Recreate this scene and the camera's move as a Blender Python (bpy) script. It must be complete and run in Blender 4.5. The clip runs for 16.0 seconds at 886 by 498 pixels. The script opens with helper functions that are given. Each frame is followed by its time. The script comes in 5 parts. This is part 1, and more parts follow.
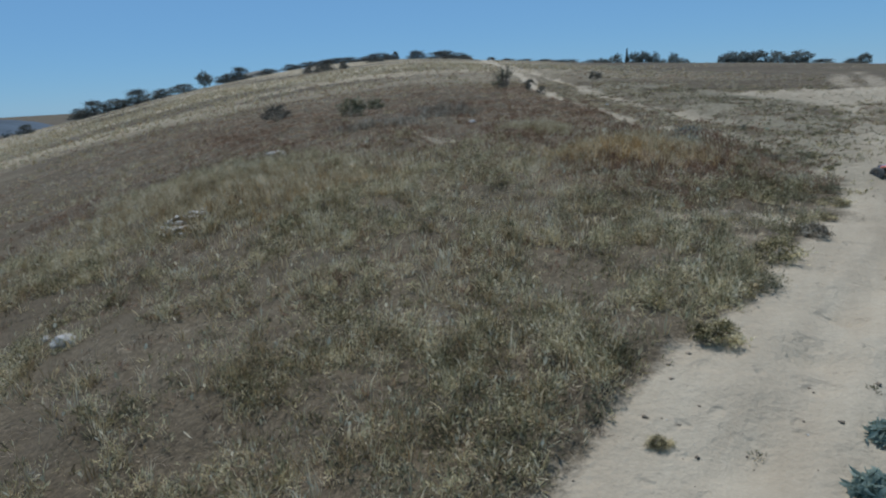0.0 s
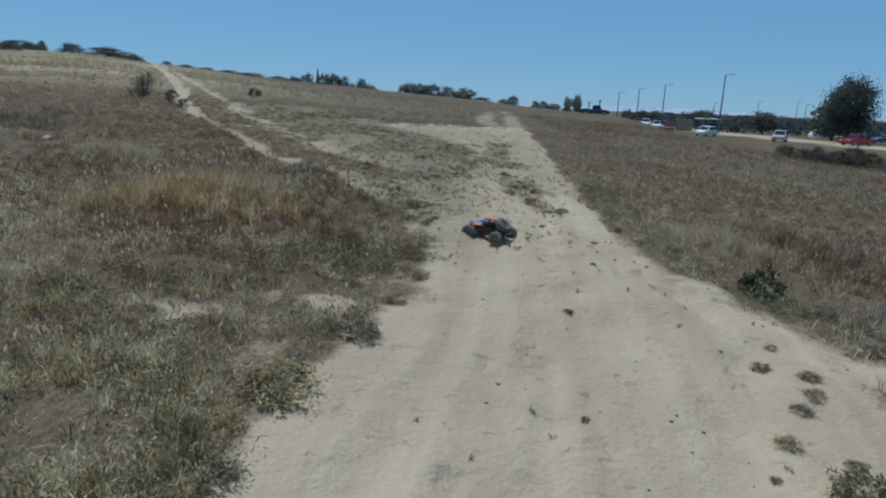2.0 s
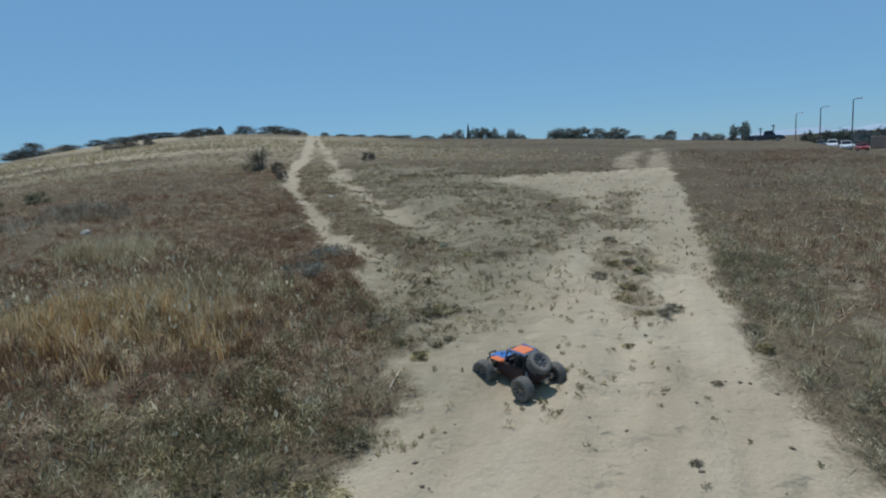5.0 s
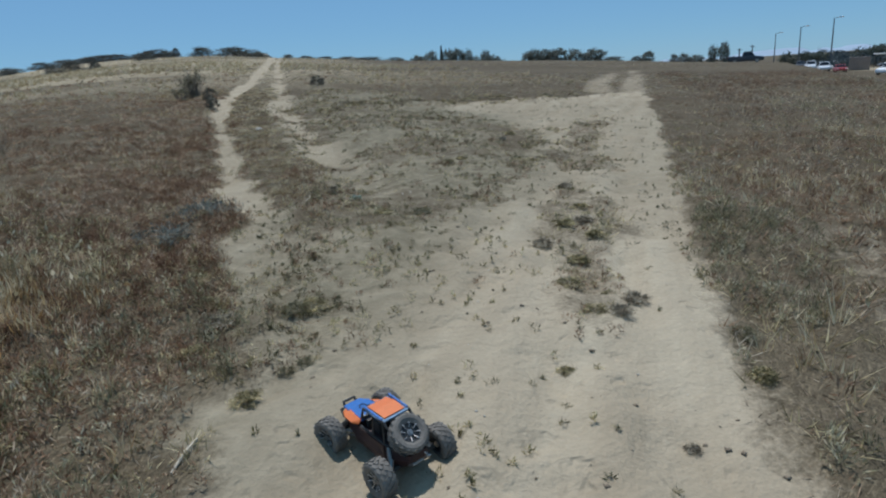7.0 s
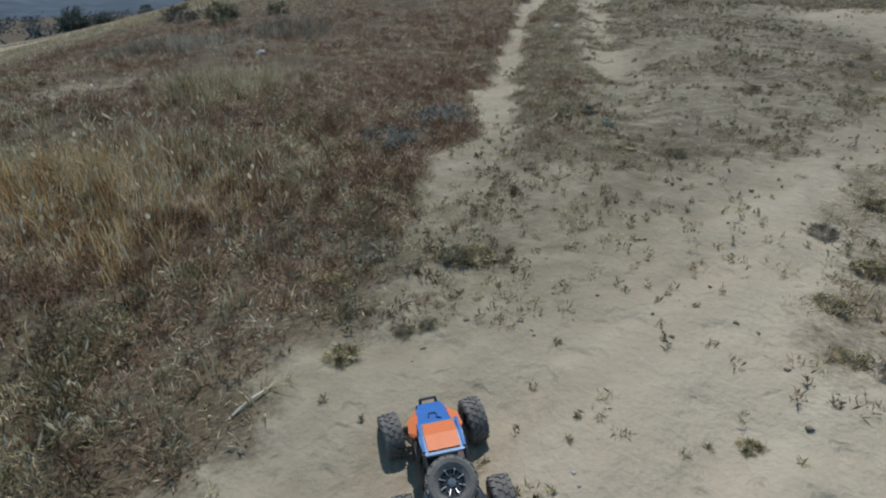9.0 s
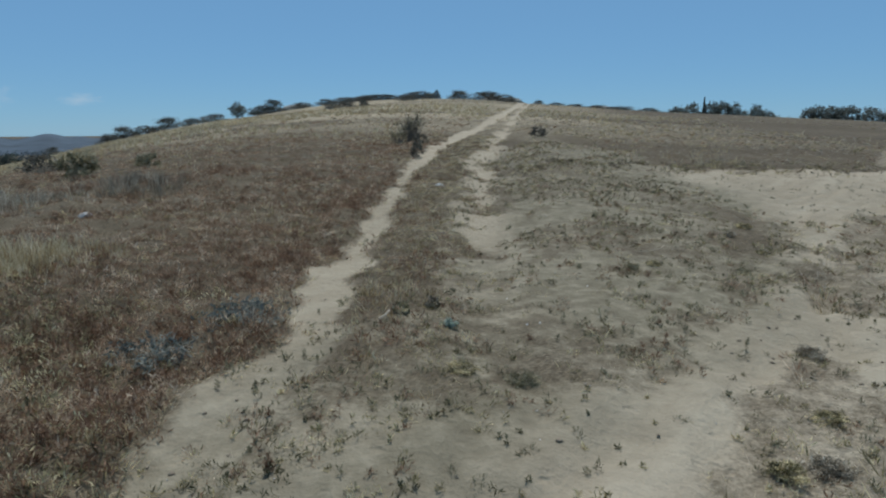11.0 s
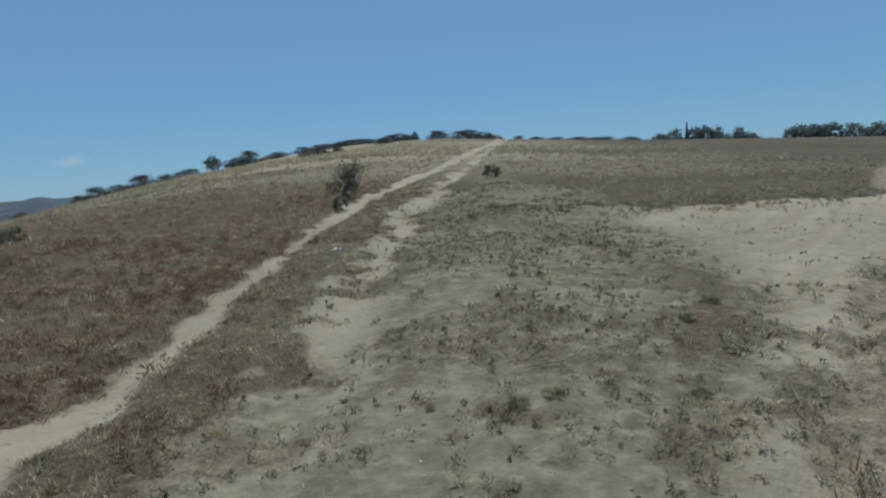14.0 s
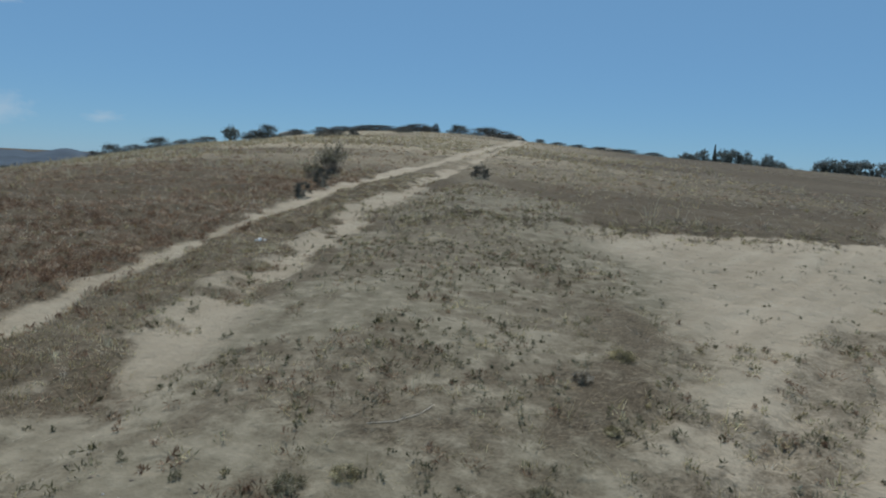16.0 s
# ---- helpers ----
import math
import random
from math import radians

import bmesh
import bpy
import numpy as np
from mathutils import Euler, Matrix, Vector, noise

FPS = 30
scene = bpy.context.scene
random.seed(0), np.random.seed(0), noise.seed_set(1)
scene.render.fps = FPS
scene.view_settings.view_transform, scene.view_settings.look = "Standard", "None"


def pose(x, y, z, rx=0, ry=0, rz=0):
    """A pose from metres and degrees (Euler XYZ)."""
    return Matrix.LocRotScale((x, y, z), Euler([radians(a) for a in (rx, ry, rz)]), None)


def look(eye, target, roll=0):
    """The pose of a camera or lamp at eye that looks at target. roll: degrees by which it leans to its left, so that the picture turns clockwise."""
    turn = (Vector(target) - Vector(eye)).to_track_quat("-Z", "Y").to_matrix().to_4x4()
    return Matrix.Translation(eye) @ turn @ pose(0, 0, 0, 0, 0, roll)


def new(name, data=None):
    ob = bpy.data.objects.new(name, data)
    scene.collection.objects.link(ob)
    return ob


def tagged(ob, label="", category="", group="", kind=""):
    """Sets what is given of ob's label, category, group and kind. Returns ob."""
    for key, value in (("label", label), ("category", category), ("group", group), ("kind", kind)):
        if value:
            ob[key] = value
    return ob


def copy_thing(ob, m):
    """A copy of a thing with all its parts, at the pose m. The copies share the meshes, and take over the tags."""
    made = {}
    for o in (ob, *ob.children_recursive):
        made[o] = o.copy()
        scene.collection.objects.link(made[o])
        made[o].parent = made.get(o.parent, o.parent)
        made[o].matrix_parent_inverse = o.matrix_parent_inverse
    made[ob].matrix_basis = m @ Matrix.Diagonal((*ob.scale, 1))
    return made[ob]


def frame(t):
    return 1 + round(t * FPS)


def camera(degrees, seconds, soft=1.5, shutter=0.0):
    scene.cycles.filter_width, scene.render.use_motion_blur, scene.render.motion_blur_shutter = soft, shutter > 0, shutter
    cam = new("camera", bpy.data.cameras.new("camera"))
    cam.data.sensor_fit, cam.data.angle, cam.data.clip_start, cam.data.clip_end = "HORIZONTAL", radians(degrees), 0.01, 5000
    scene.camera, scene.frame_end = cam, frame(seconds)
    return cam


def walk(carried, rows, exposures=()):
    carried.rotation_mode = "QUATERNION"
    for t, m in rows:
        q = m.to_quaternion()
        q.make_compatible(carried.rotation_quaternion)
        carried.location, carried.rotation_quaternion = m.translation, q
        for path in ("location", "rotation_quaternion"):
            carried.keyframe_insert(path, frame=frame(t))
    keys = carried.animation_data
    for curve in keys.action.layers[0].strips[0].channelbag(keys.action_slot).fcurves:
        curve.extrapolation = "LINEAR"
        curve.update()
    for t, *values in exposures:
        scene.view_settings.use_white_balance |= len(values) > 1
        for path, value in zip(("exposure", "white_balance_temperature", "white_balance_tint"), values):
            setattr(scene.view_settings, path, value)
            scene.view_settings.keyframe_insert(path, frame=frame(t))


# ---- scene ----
cam = camera(70.5, 16.0, soft=2.1)
PATH = [
    (0, (0.0, 0.0, 1.651), (0.023, 1.938, 1.157), -3.2),
    (0.5, (0.546, 0.391, 1.652), (1.157, 2.222, 1.128), -1.3),
    (1, (1.05, 0.82, 1.689), (2.084, 2.452, 1.174), 0.4),
    (1.5, (1.569, 1.179, 1.714), (2.637, 2.812, 1.274), 0.4),
    (2, (1.969, 1.649, 1.739), (2.894, 3.364, 1.286), 2.2),
    (2.5, (2.423, 2.051, 1.723), (3.22, 3.851, 1.371), -1.3),
    (3, (2.831, 2.503, 1.717), (3.611, 4.313, 1.375), -0.8),
    (3.5, (3.232, 2.927, 1.743), (4.032, 4.734, 1.431), -1.2),
    (4, (3.618, 3.112, 1.762), (4.281, 4.977, 1.474), -1.9),
    (6.5, (5.17, 4.936, 1.814), (5.566, 6.859, 1.431), -3.6),
    (7, (5.36, 5.17, 1.778), (5.866, 7.03, 1.245), -3.7),
    (7.5, (5.485, 5.349, 1.803), (6.085, 7.082, 1.006), -4.2),
    (8, (5.601, 5.527, 1.764), (5.69, 7.236, 0.73), -4.8),
    (8.5, (5.821, 5.658, 1.769), (5.428, 7.304, 0.703), -5.3),
    (9, (6.077, 5.911, 1.796), (5.64, 7.698, 1.012), -1.7),
    (9.5, (6.326, 6.188, 1.851), (6.083, 8.084, 1.263), -1.0),
    (12, (6.881, 8.344, 1.966), (6.681, 10.313, 1.676), -0.6),
    (12.5, (7.126, 8.733, 1.98), (6.945, 10.708, 1.723), -1.1),
    (13, (7.276, 9.15, 1.949), (7.07, 11.121, 1.678), 0.3),
    (13.5, (7.452, 9.599, 1.997), (7.302, 11.572, 1.706), -1.5),
    (14, (7.776, 9.969, 2.013), (7.578, 11.943, 1.761), -3.8),
    (14.5, (8.021, 10.325, 1.997), (7.576, 12.25, 1.682), -0.2),
    (15, (8.282, 10.626, 2.036), (8.016, 12.586, 1.745), 0.9),
    (15.5, (8.592, 10.804, 2.067), (8.367, 12.775, 1.813), 0.1),
    (16, (8.754, 10.997, 2.064), (8.507, 12.964, 1.794), 2.5),
]
walk(cam, [(t, look(eye, target, roll)) for t, eye, target, roll in PATH], [(0, -0.08, 5800, 9), (1.5, -0.08, 5850, 8), (3.5, 0.0, 6100, 7), (6.6, 0.0, 6080, 7), (7.4, -0.02, 6020, 9), (8.0, -0.06, 6170, 10), (8.8, -0.06, 6150, 10), (9.5, -0.03, 6020, 7), (12, -0.09, 6110, 7), (16, -0.11, 6150, 8)])

# ---- light ----
SUN_AT = Vector((-0.04, 0.36, 0.93)).normalized()
world = bpy.data.worlds.new("sky")
scene.world = world
world.use_nodes = True
sky = world.node_tree.nodes.new("ShaderNodeTexSky")
sky.sky_type, sky.sun_disc = "NISHITA", False
sky.sun_elevation, sky.sun_rotation = math.asin(SUN_AT.z), math.atan2(SUN_AT.x, SUN_AT.y)
sky.air_density, sky.dust_density, sky.ozone_density = 0.8, 0.0, 8.0
back = world.node_tree.nodes["Background"]
back.inputs["Strength"].default_value = 0.079
tint = world.node_tree.nodes.new("ShaderNodeMix")
tint.data_type, tint.blend_type = "RGBA", "MULTIPLY"
tint.inputs[0].default_value, tint.inputs[7].default_value = 1.0, (0.84, 1.02, 1.05, 1)
world.node_tree.links.new(sky.outputs["Color"], tint.inputs[6])
even = world.node_tree.nodes.new("ShaderNodeMix")
even.data_type = "RGBA"
even.inputs[0].default_value, even.inputs[7].default_value = 0.62, (2.55, 4.78, 7.3, 1)
world.node_tree.links.new(tint.outputs[2], even.inputs[6])
world.node_tree.links.new(even.outputs[2], back.inputs["Color"])
sun = new("sun", bpy.data.lights.new("sun", "SUN"))
sun.data.energy, sun.data.angle, sun.data.color = 3.25, radians(0.55), (1.0, 0.94, 0.915)
sun.matrix_world = look(SUN_AT * 50, (0, 0, 0))
scene.view_settings.exposure = 0.0


# ---- materials ----
def material(name, rough=0.8, metal=0.0):
    mat = bpy.data.materials.new(name)
    mat.use_nodes = True
    bsdf = mat.node_tree.nodes["Principled BSDF"]
    bsdf.inputs["Roughness"].default_value, bsdf.inputs["Metallic"].default_value = rough, metal
    return mat, mat.node_tree, bsdf


def node(tree, kind, **values):
    n = tree.nodes.new(kind)
    for key, value in values.items():
        n.inputs[key].default_value = value
    return n


def ramp(tree, source, stops):
    n = tree.nodes.new("ShaderNodeValToRGB")
    while len(n.color_ramp.elements) < len(stops):
        n.color_ramp.elements.new(0.5)
    for e, (at, colour) in zip(n.color_ramp.elements, stops):
        e.position, e.color = at, (*colour, 1)
    tree.links.new(source, n.inputs[0])
    return n


def mix(tree, factor, a, b, blend="MIX"):
    n = tree.nodes.new("ShaderNodeMix")
    n.data_type, n.blend_type = "RGBA", blend
    for socket, value in ((n.inputs[0], factor), (n.inputs[6], a), (n.inputs[7], b)):
        if isinstance(value, bpy.types.NodeSocket):
            tree.links.new(value, socket)
        else:
            socket.default_value = value if isinstance(value, (int, float)) else (*value, 1)
    return n.outputs[2]


def noise_of(tree, scale, detail=4.0, rough=0.6, where=None):
    if where is None:
        where = tree.nodes.new("ShaderNodeTexCoord").outputs["Object"]
    n = node(tree, "ShaderNodeTexNoise", Scale=scale, Detail=detail, Roughness=rough)
    tree.links.new(where, n.inputs["Vector"])
    return n.outputs["Fac"]


def bump(tree, bsdf, height, strength, distance):
    n = node(tree, "ShaderNodeBump", Strength=strength, Distance=distance)
    tree.links.new(height, n.inputs["Height"])
    tree.links.new(n.outputs["Normal"], bsdf.inputs["Normal"])


def maths(tree, op, a, b=0.0, clamp=False):
    n = tree.nodes.new("ShaderNodeMath")
    n.operation, n.use_clamp = op, clamp
    for socket, value in ((n.inputs[0], a), (n.inputs[1], b)):
        if isinstance(value, bpy.types.NodeSocket):
            tree.links.new(value, socket)
        else:
            socket.default_value = value
    return n.outputs[0]


def plain(name, colour, rough=0.6, metal=0.0, grain=30.0, vary=0.25, relief=0.0):
    """A surface of one colour with mottling at two scales."""
    mat, tree, bsdf = material(name, rough, metal)
    fine, broad = noise_of(tree, grain), noise_of(tree, grain / 7, 3)
    both = maths(tree, "ADD", maths(tree, "MULTIPLY", fine, 0.5), maths(tree, "MULTIPLY", broad, 0.5))
    lo, hi = [c * (1 - vary) for c in colour], [min(1, c * (1 + vary)) for c in colour]
    tree.links.new(ramp(tree, both, ((0.3, lo), (0.7, hi))).outputs[0], bsdf.inputs["Base Color"])
    if relief:
        bump(tree, bsdf, fine, 0.6, relief)
    return mat


def blade_material(name, stops, patch=1.3, rough=0.95):
    """Stalks and leaves: each takes its own colour, whole patches lean one way."""
    mat, tree, bsdf = material(name, rough)
    own = tree.nodes.new("ShaderNodeNewGeometry").outputs["Random Per Island"]
    broad = noise_of(tree, patch, 3)
    tuft = noise_of(tree, patch * 4.2, 2)
    lean = maths(tree, "ADD", maths(tree, "MULTIPLY", maths(tree, "SUBTRACT", broad, 0.46), 1.0), maths(tree, "MULTIPLY", maths(tree, "SUBTRACT", tuft, 0.49), 2.6))
    value = maths(tree, "ADD", maths(tree, "MULTIPLY", own, 0.8), lean, True)
    colour = ramp(tree, value, stops).outputs[0]
    tree.links.new(colour, bsdf.inputs["Base Color"])
    bsdf.inputs["Specular IOR Level"].default_value = 0.06
    thin = tree.nodes.new("ShaderNodeBsdfTranslucent")
    tree.links.new(colour, thin.inputs["Color"])
    share = node(tree, "ShaderNodeMixShader", Fac=0.4)
    out = tree.nodes["Material Output"]
    tree.links.new(bsdf.outputs[0], share.inputs[1])
    tree.links.new(thin.outputs[0], share.inputs[2])
    tree.links.new(share.outputs[0], out.inputs["Surface"])
    return mat


STRAW = blade_material("straw", ((0.0, (0.28, 0.20, 0.10)), (0.45, (0.50, 0.41, 0.24)), (1.0, (0.80, 0.71, 0.50))))
RUSSET = blade_material("russet_stalks", ((0.0, (0.135, 0.080, 0.048)), (0.45, (0.285, 0.185, 0.117)), (0.78, (0.41, 0.29, 0.19)), (1.0, (0.70, 0.58, 0.42))))
RUST = blade_material("rust_weeds", ((0.0, (0.115, 0.066, 0.041)), (0.5, (0.245, 0.148, 0.092)), (0.85, (0.37, 0.245, 0.158)), (1.0, (0.55, 0.42, 0.29))))
OLIVE = blade_material("olive_weeds", ((0.0, (0.078, 0.070, 0.038)), (0.4, (0.27, 0.237, 0.12)), (0.72, (0.50, 0.425, 0.24)), (1.0, (0.84, 0.735, 0.45))))
THATCH = blade_material("dead_thatch", ((0.0, (0.11, 0.084, 0.06)), (0.5, (0.25, 0.20, 0.148)), (0.85, (0.42, 0.345, 0.255)), (1.0, (0.6, 0.52, 0.39))))
GOLD = blade_material("golden_grass", ((0.0, (0.38, 0.22, 0.085)), (0.4, (0.62, 0.43, 0.19)), (1.0, (0.9, 0.76, 0.48))))
GREY = blade_material("grey_stalks", ((0.0, (0.13, 0.11, 0.078)), (0.5, (0.30, 0.26, 0.19)), (1.0, (0.70, 0.63, 0.49))))
SPRIG = blade_material("dark_sprigs", ((0.0, (0.05, 0.052, 0.027)), (0.5, (0.145, 0.140, 0.078)), (1.0, (0.34, 0.30, 0.195))))
SAGE_DRY = blade_material("half_dry_weeds", ((0.0, (0.12, 0.112, 0.065)), (0.5, (0.30, 0.275, 0.165)), (0.8, (0.48, 0.43, 0.275)), (1.0, (0.78, 0.70, 0.50))))
BLUE_LEAF = blade_material("blue_green_leaves", ((0.0, (0.18, 0.23, 0.19)), (0.5, (0.33, 0.40, 0.33)), (1.0, (0.50, 0.56, 0.47))))
LEAF = blade_material("green_leaves", ((0.0, (0.045, 0.068, 0.034)), (0.6, (0.095, 0.125, 0.066)), (1.0, (0.18, 0.20, 0.115))))
SAGE = blade_material("sage_leaves", ((0.0, (0.12, 0.112, 0.066)), (0.5, (0.25, 0.23, 0.14)), (1.0, (0.47, 0.42, 0.285))))
# grey-green leaves, lightened and blued in colour to stand for haze
CROWN = blade_material("hazed_tree_leaves", ((0.0, (0.11, 0.125, 0.11)), (0.5, (0.20, 0.215, 0.185)), (1.0, (0.31, 0.32, 0.27))), 0.3)
# dark green leaves whose colour also carries a bluish lift of haze
DARK_CROWN = blade_material("dark_hazed_tree_leaves", ((0.0, (0.058, 0.072, 0.062)), (0.5, (0.115, 0.134, 0.112)), (1.0, (0.19, 0.21, 0.17))), 0.3)
# leaf green with the blue-grey of distance haze painted in
FAR_LEAF = blade_material("hazy_far_leaves", ((0.0, (0.055, 0.07, 0.075)), (0.5, (0.085, 0.105, 0.108)), (1.0, (0.13, 0.15, 0.148))), 0.1)
SCRUB = blade_material("dark_scrub", ((0.0, (0.085, 0.080, 0.064)), (0.5, (0.155, 0.145, 0.115)), (1.0, (0.26, 0.238, 0.188))), 0.4)
CREST_LEAF = blade_material("crest_bush_leaves", ((0.0, (0.085, 0.088, 0.078)), (0.5, (0.165, 0.168, 0.145)), (1.0, (0.27, 0.265, 0.225))), 0.4)
BLUE_GREY = blade_material("blue_grey_mat", ((0.0, (0.10, 0.115, 0.098)), (0.5, (0.20, 0.215, 0.185)), (1.0, (0.34, 0.345, 0.29))))
BARK = plain("bark", (0.11, 0.085, 0.06), 0.9, grain=14, vary=0.4, relief=0.02)
# bark greyed and paled, a little haze put into the colour
GREY_BARK = plain("grey_bark", (0.19, 0.16, 0.125), 0.9, grain=14, vary=0.4, relief=0.01)
TWIG = plain("dry_wood", (0.50, 0.43, 0.32), 0.85, grain=40, vary=0.35, relief=0.003)
STONE = plain("pale_stone", (0.46, 0.43, 0.38), 0.85, grain=35, vary=0.3, relief=0.01)
CLOD = plain("dirt_clod", (0.22, 0.175, 0.12), 0.95, grain=60, vary=0.35, relief=0.004)
CHALK = plain("white_litter", (0.8, 0.76, 0.68), 0.7, grain=50, vary=0.1)
# blue-grey of distance haze is mixed into the wooded hill's own colour
HAZE_HILL = plain("hazed_far_hillside", (0.062, 0.082, 0.098), 1.0, grain=0.05, vary=0.6)
# the pale blue of the air before the mountain is painted in as its colour
HAZE_PEAK = plain("hazed_far_mountain", (0.30, 0.38, 0.46), 1.0, grain=0.004, vary=0.1)


def ground_material():
    mat, tree, bsdf = material("hillside_soil", 0.95)
    bsdf.inputs["Specular IOR Level"].default_value = 0.15
    where = tree.nodes.new("ShaderNodeTexCoord").outputs["Object"]
    bare = tree.nodes.new("ShaderNodeAttribute")
    bare.attribute_name = "bare"
    fine, mid, broad, lump = (noise_of(tree, s, d, 0.65, where) for s, d in ((38, 5), (6, 5), (0.7, 4), (15, 2)))
    edge = maths(tree, "ADD", bare.outputs["Fac"], maths(tree, "ADD", maths(tree, "MULTIPLY", maths(tree, "SUBTRACT", mid, 0.5), 0.9), maths(tree, "MULTIPLY", maths(tree, "SUBTRACT", fine, 0.5), 0.5)), True)
    dun = tree.nodes.new("ShaderNodeAttribute")
    dun.attribute_name = "dun"
    streak = tree.nodes.new("ShaderNodeMapping")
    streak.vector_type = "TEXTURE"
    streak.inputs["Scale"].default_value, streak.inputs["Rotation"].default_value = (1.0, 9.0, 1.0), (0, 0, radians(-36))
    tree.links.new(where, streak.inputs["Vector"])
    worn = noise_of(tree, 2.6, 5, 0.6, streak.outputs[0])
    sand = ramp(tree, broad, ((0.3, (0.31, 0.255, 0.172)), (0.5, (0.378, 0.317, 0.22)), (0.7, (0.434, 0.375, 0.267)))).outputs[0]
    sand = mix(tree, 0.35, sand, ramp(tree, fine, ((0.3, (0.215, 0.183, 0.127)), (0.55, (0.378, 0.317, 0.22)), (0.8, (0.52, 0.475, 0.365)))).outputs[0])
    sand = mix(tree, 0.45, sand, ramp(tree, worn, ((0.32, (0.284, 0.232, 0.155)), (0.5, (0.383, 0.32, 0.222)), (0.68, (0.49, 0.425, 0.305)))).outputs[0])
    trodden = ramp(tree, mid, ((0.32, (0.112, 0.097, 0.061)), (0.5, (0.170, 0.149, 0.097)), (0.68, (0.262, 0.231, 0.158)))).outputs[0]
    sand = mix(tree, dun.outputs["Fac"], sand, mix(tree, 0.12, trodden, sand))
    litter = ramp(tree, fine, ((0.3, (0.055, 0.041, 0.026)), (0.5, (0.14, 0.11, 0.07)), (0.72, (0.30, 0.25, 0.172)))).outputs[0]
    litter = mix(tree, 0.5, litter, ramp(tree, broad, ((0.3, (0.10, 0.071, 0.044)), (0.55, (0.145, 0.114, 0.074)), (0.75, (0.21, 0.174, 0.118)))).outputs[0])
    bands = tree.nodes.new("ShaderNodeMapping")
    bands.vector_type = "TEXTURE"
    bands.inputs["Scale"].default_value, bands.inputs["Rotation"].default_value = (3.0, 0.7, 1.0), (0, 0, radians(8))
    tree.links.new(where, bands.inputs["Vector"])
    far = noise_of(tree, 0.13, 5, 0.6, bands.outputs[0])
    litter = mix(tree, 0.5, litter, ramp(tree, far, ((0.35, (0.10, 0.08, 0.05)), (0.5, (0.145, 0.12, 0.075)), (0.65, (0.20, 0.17, 0.11)))).outputs[0])
    dry = tree.nodes.new("ShaderNodeAttribute")
    dry.attribute_name = "dry"
    swathe = maths(tree, "MULTIPLY", dry.outputs["Fac"], ramp(tree, far, ((0.42, (0, 0, 0)), (0.53, (1, 1, 1)))).outputs[0])
    litter = mix(tree, swathe, litter, (0.47, 0.40, 0.265))
    fibres = []
    for angle, scale in ((25, (9.0, 1.0, 1.0)), (-40, (1.0, 8.0, 1.0)), (70, (7.0, 1.0, 1.0))):
        lay = tree.nodes.new("ShaderNodeMapping")
        lay.vector_type = "TEXTURE"
        lay.inputs["Scale"].default_value, lay.inputs["Rotation"].default_value = scale, (0, 0, radians(angle))
        tree.links.new(where, lay.inputs["Vector"])
        fibres.append(noise_of(tree, 85, 3, 0.6, lay.outputs[0]))
    strands = maths(tree, "MAXIMUM", maths(tree, "MAXIMUM", fibres[0], fibres[1]), fibres[2])
    litter = mix(tree, 0.85, litter, ramp(tree, strands, ((0.5, (0.5, 0.49, 0.48)), (0.62, (0.92, 0.91, 0.9)), (0.74, (1.7, 1.68, 1.62)))).outputs[0], "MULTIPLY")
    patch = ramp(tree, edge, ((0.30, (0, 0, 0)), (0.72, (1, 1, 1)))).outputs[0]
    tree.links.new(mix(tree, patch, litter, sand), bsdf.inputs["Base Color"])
    warp = tree.nodes.new("ShaderNodeTexNoise")
    warp.inputs["Scale"].default_value = 9.0
    tree.links.new(where, warp.inputs["Vector"])
    bent = tree.nodes.new("ShaderNodeVectorMath")
    bent.operation = "MULTIPLY_ADD"
    bent.inputs[1].default_value = (0.16, 0.16, 0.16)
    tree.links.new(warp.outputs["Color"], bent.inputs[0])
    tree.links.new(where, bent.inputs[2])
    dents = []
    for scale, share in ((2.6, 0.5), (6.5, 0.62)):
        pits = node(tree, "ShaderNodeTexVoronoi", Scale=scale)
        tree.links.new(bent.outputs[0], pits.inputs["Vector"])
        own = tree.nodes.new("ShaderNodeSeparateColor")
        tree.links.new(pits.outputs["Color"], own.inputs[0])
        kept = maths(tree, "GREATER_THAN", own.outputs[0], share)
        bowl = ramp(tree, pits.outputs["Distance"], ((0.05, (1, 1, 1)), (0.34, (0, 0, 0))))
        bowl.color_ramp.interpolation = "EASE"
        dents.append(maths(tree, "MULTIPLY", maths(tree, "MULTIPLY", bowl.outputs[0], -0.8), kept))
    relief = maths(tree, "ADD", maths(tree, "MULTIPLY", mid, 0.8), maths(tree, "ADD", maths(tree, "ADD", maths(tree, "MULTIPLY", fine, 0.10), maths(tree, "MULTIPLY", lump, 0.25)), maths(tree, "ADD", maths(tree, "MULTIPLY", dents[0], 0.75), maths(tree, "MULTIPLY", dents[1], 0.4))))
    bump(tree, bsdf, relief, 0.75, 0.06)
    return mat


GROUND = ground_material()

# ---- the lie of the land ----
HX, HY, RIDGE = 2.0, -8.0, 108.0
BEAR = np.array([-180, -120, -80, -55, -42, -37, -33, -29, -25, -21, -17, -13, -9, -5, -1, 3, 7, 12, 20, 28, 36, 43, 48, 56, 70, 100, 140, 180.])
CREST = np.array([-2, -3, -5, -5.4, -4.6, -3.4, -2.0, -.4, 1.4, 2.9, 4.3, 5.3, 6.05, 6.55, 6.5, 5.85, 5.2, 4.4, 3.4, 2.3, 1.3, .5, -.9, -1.9, -2.2, -2.2, -2.2, -2.2])
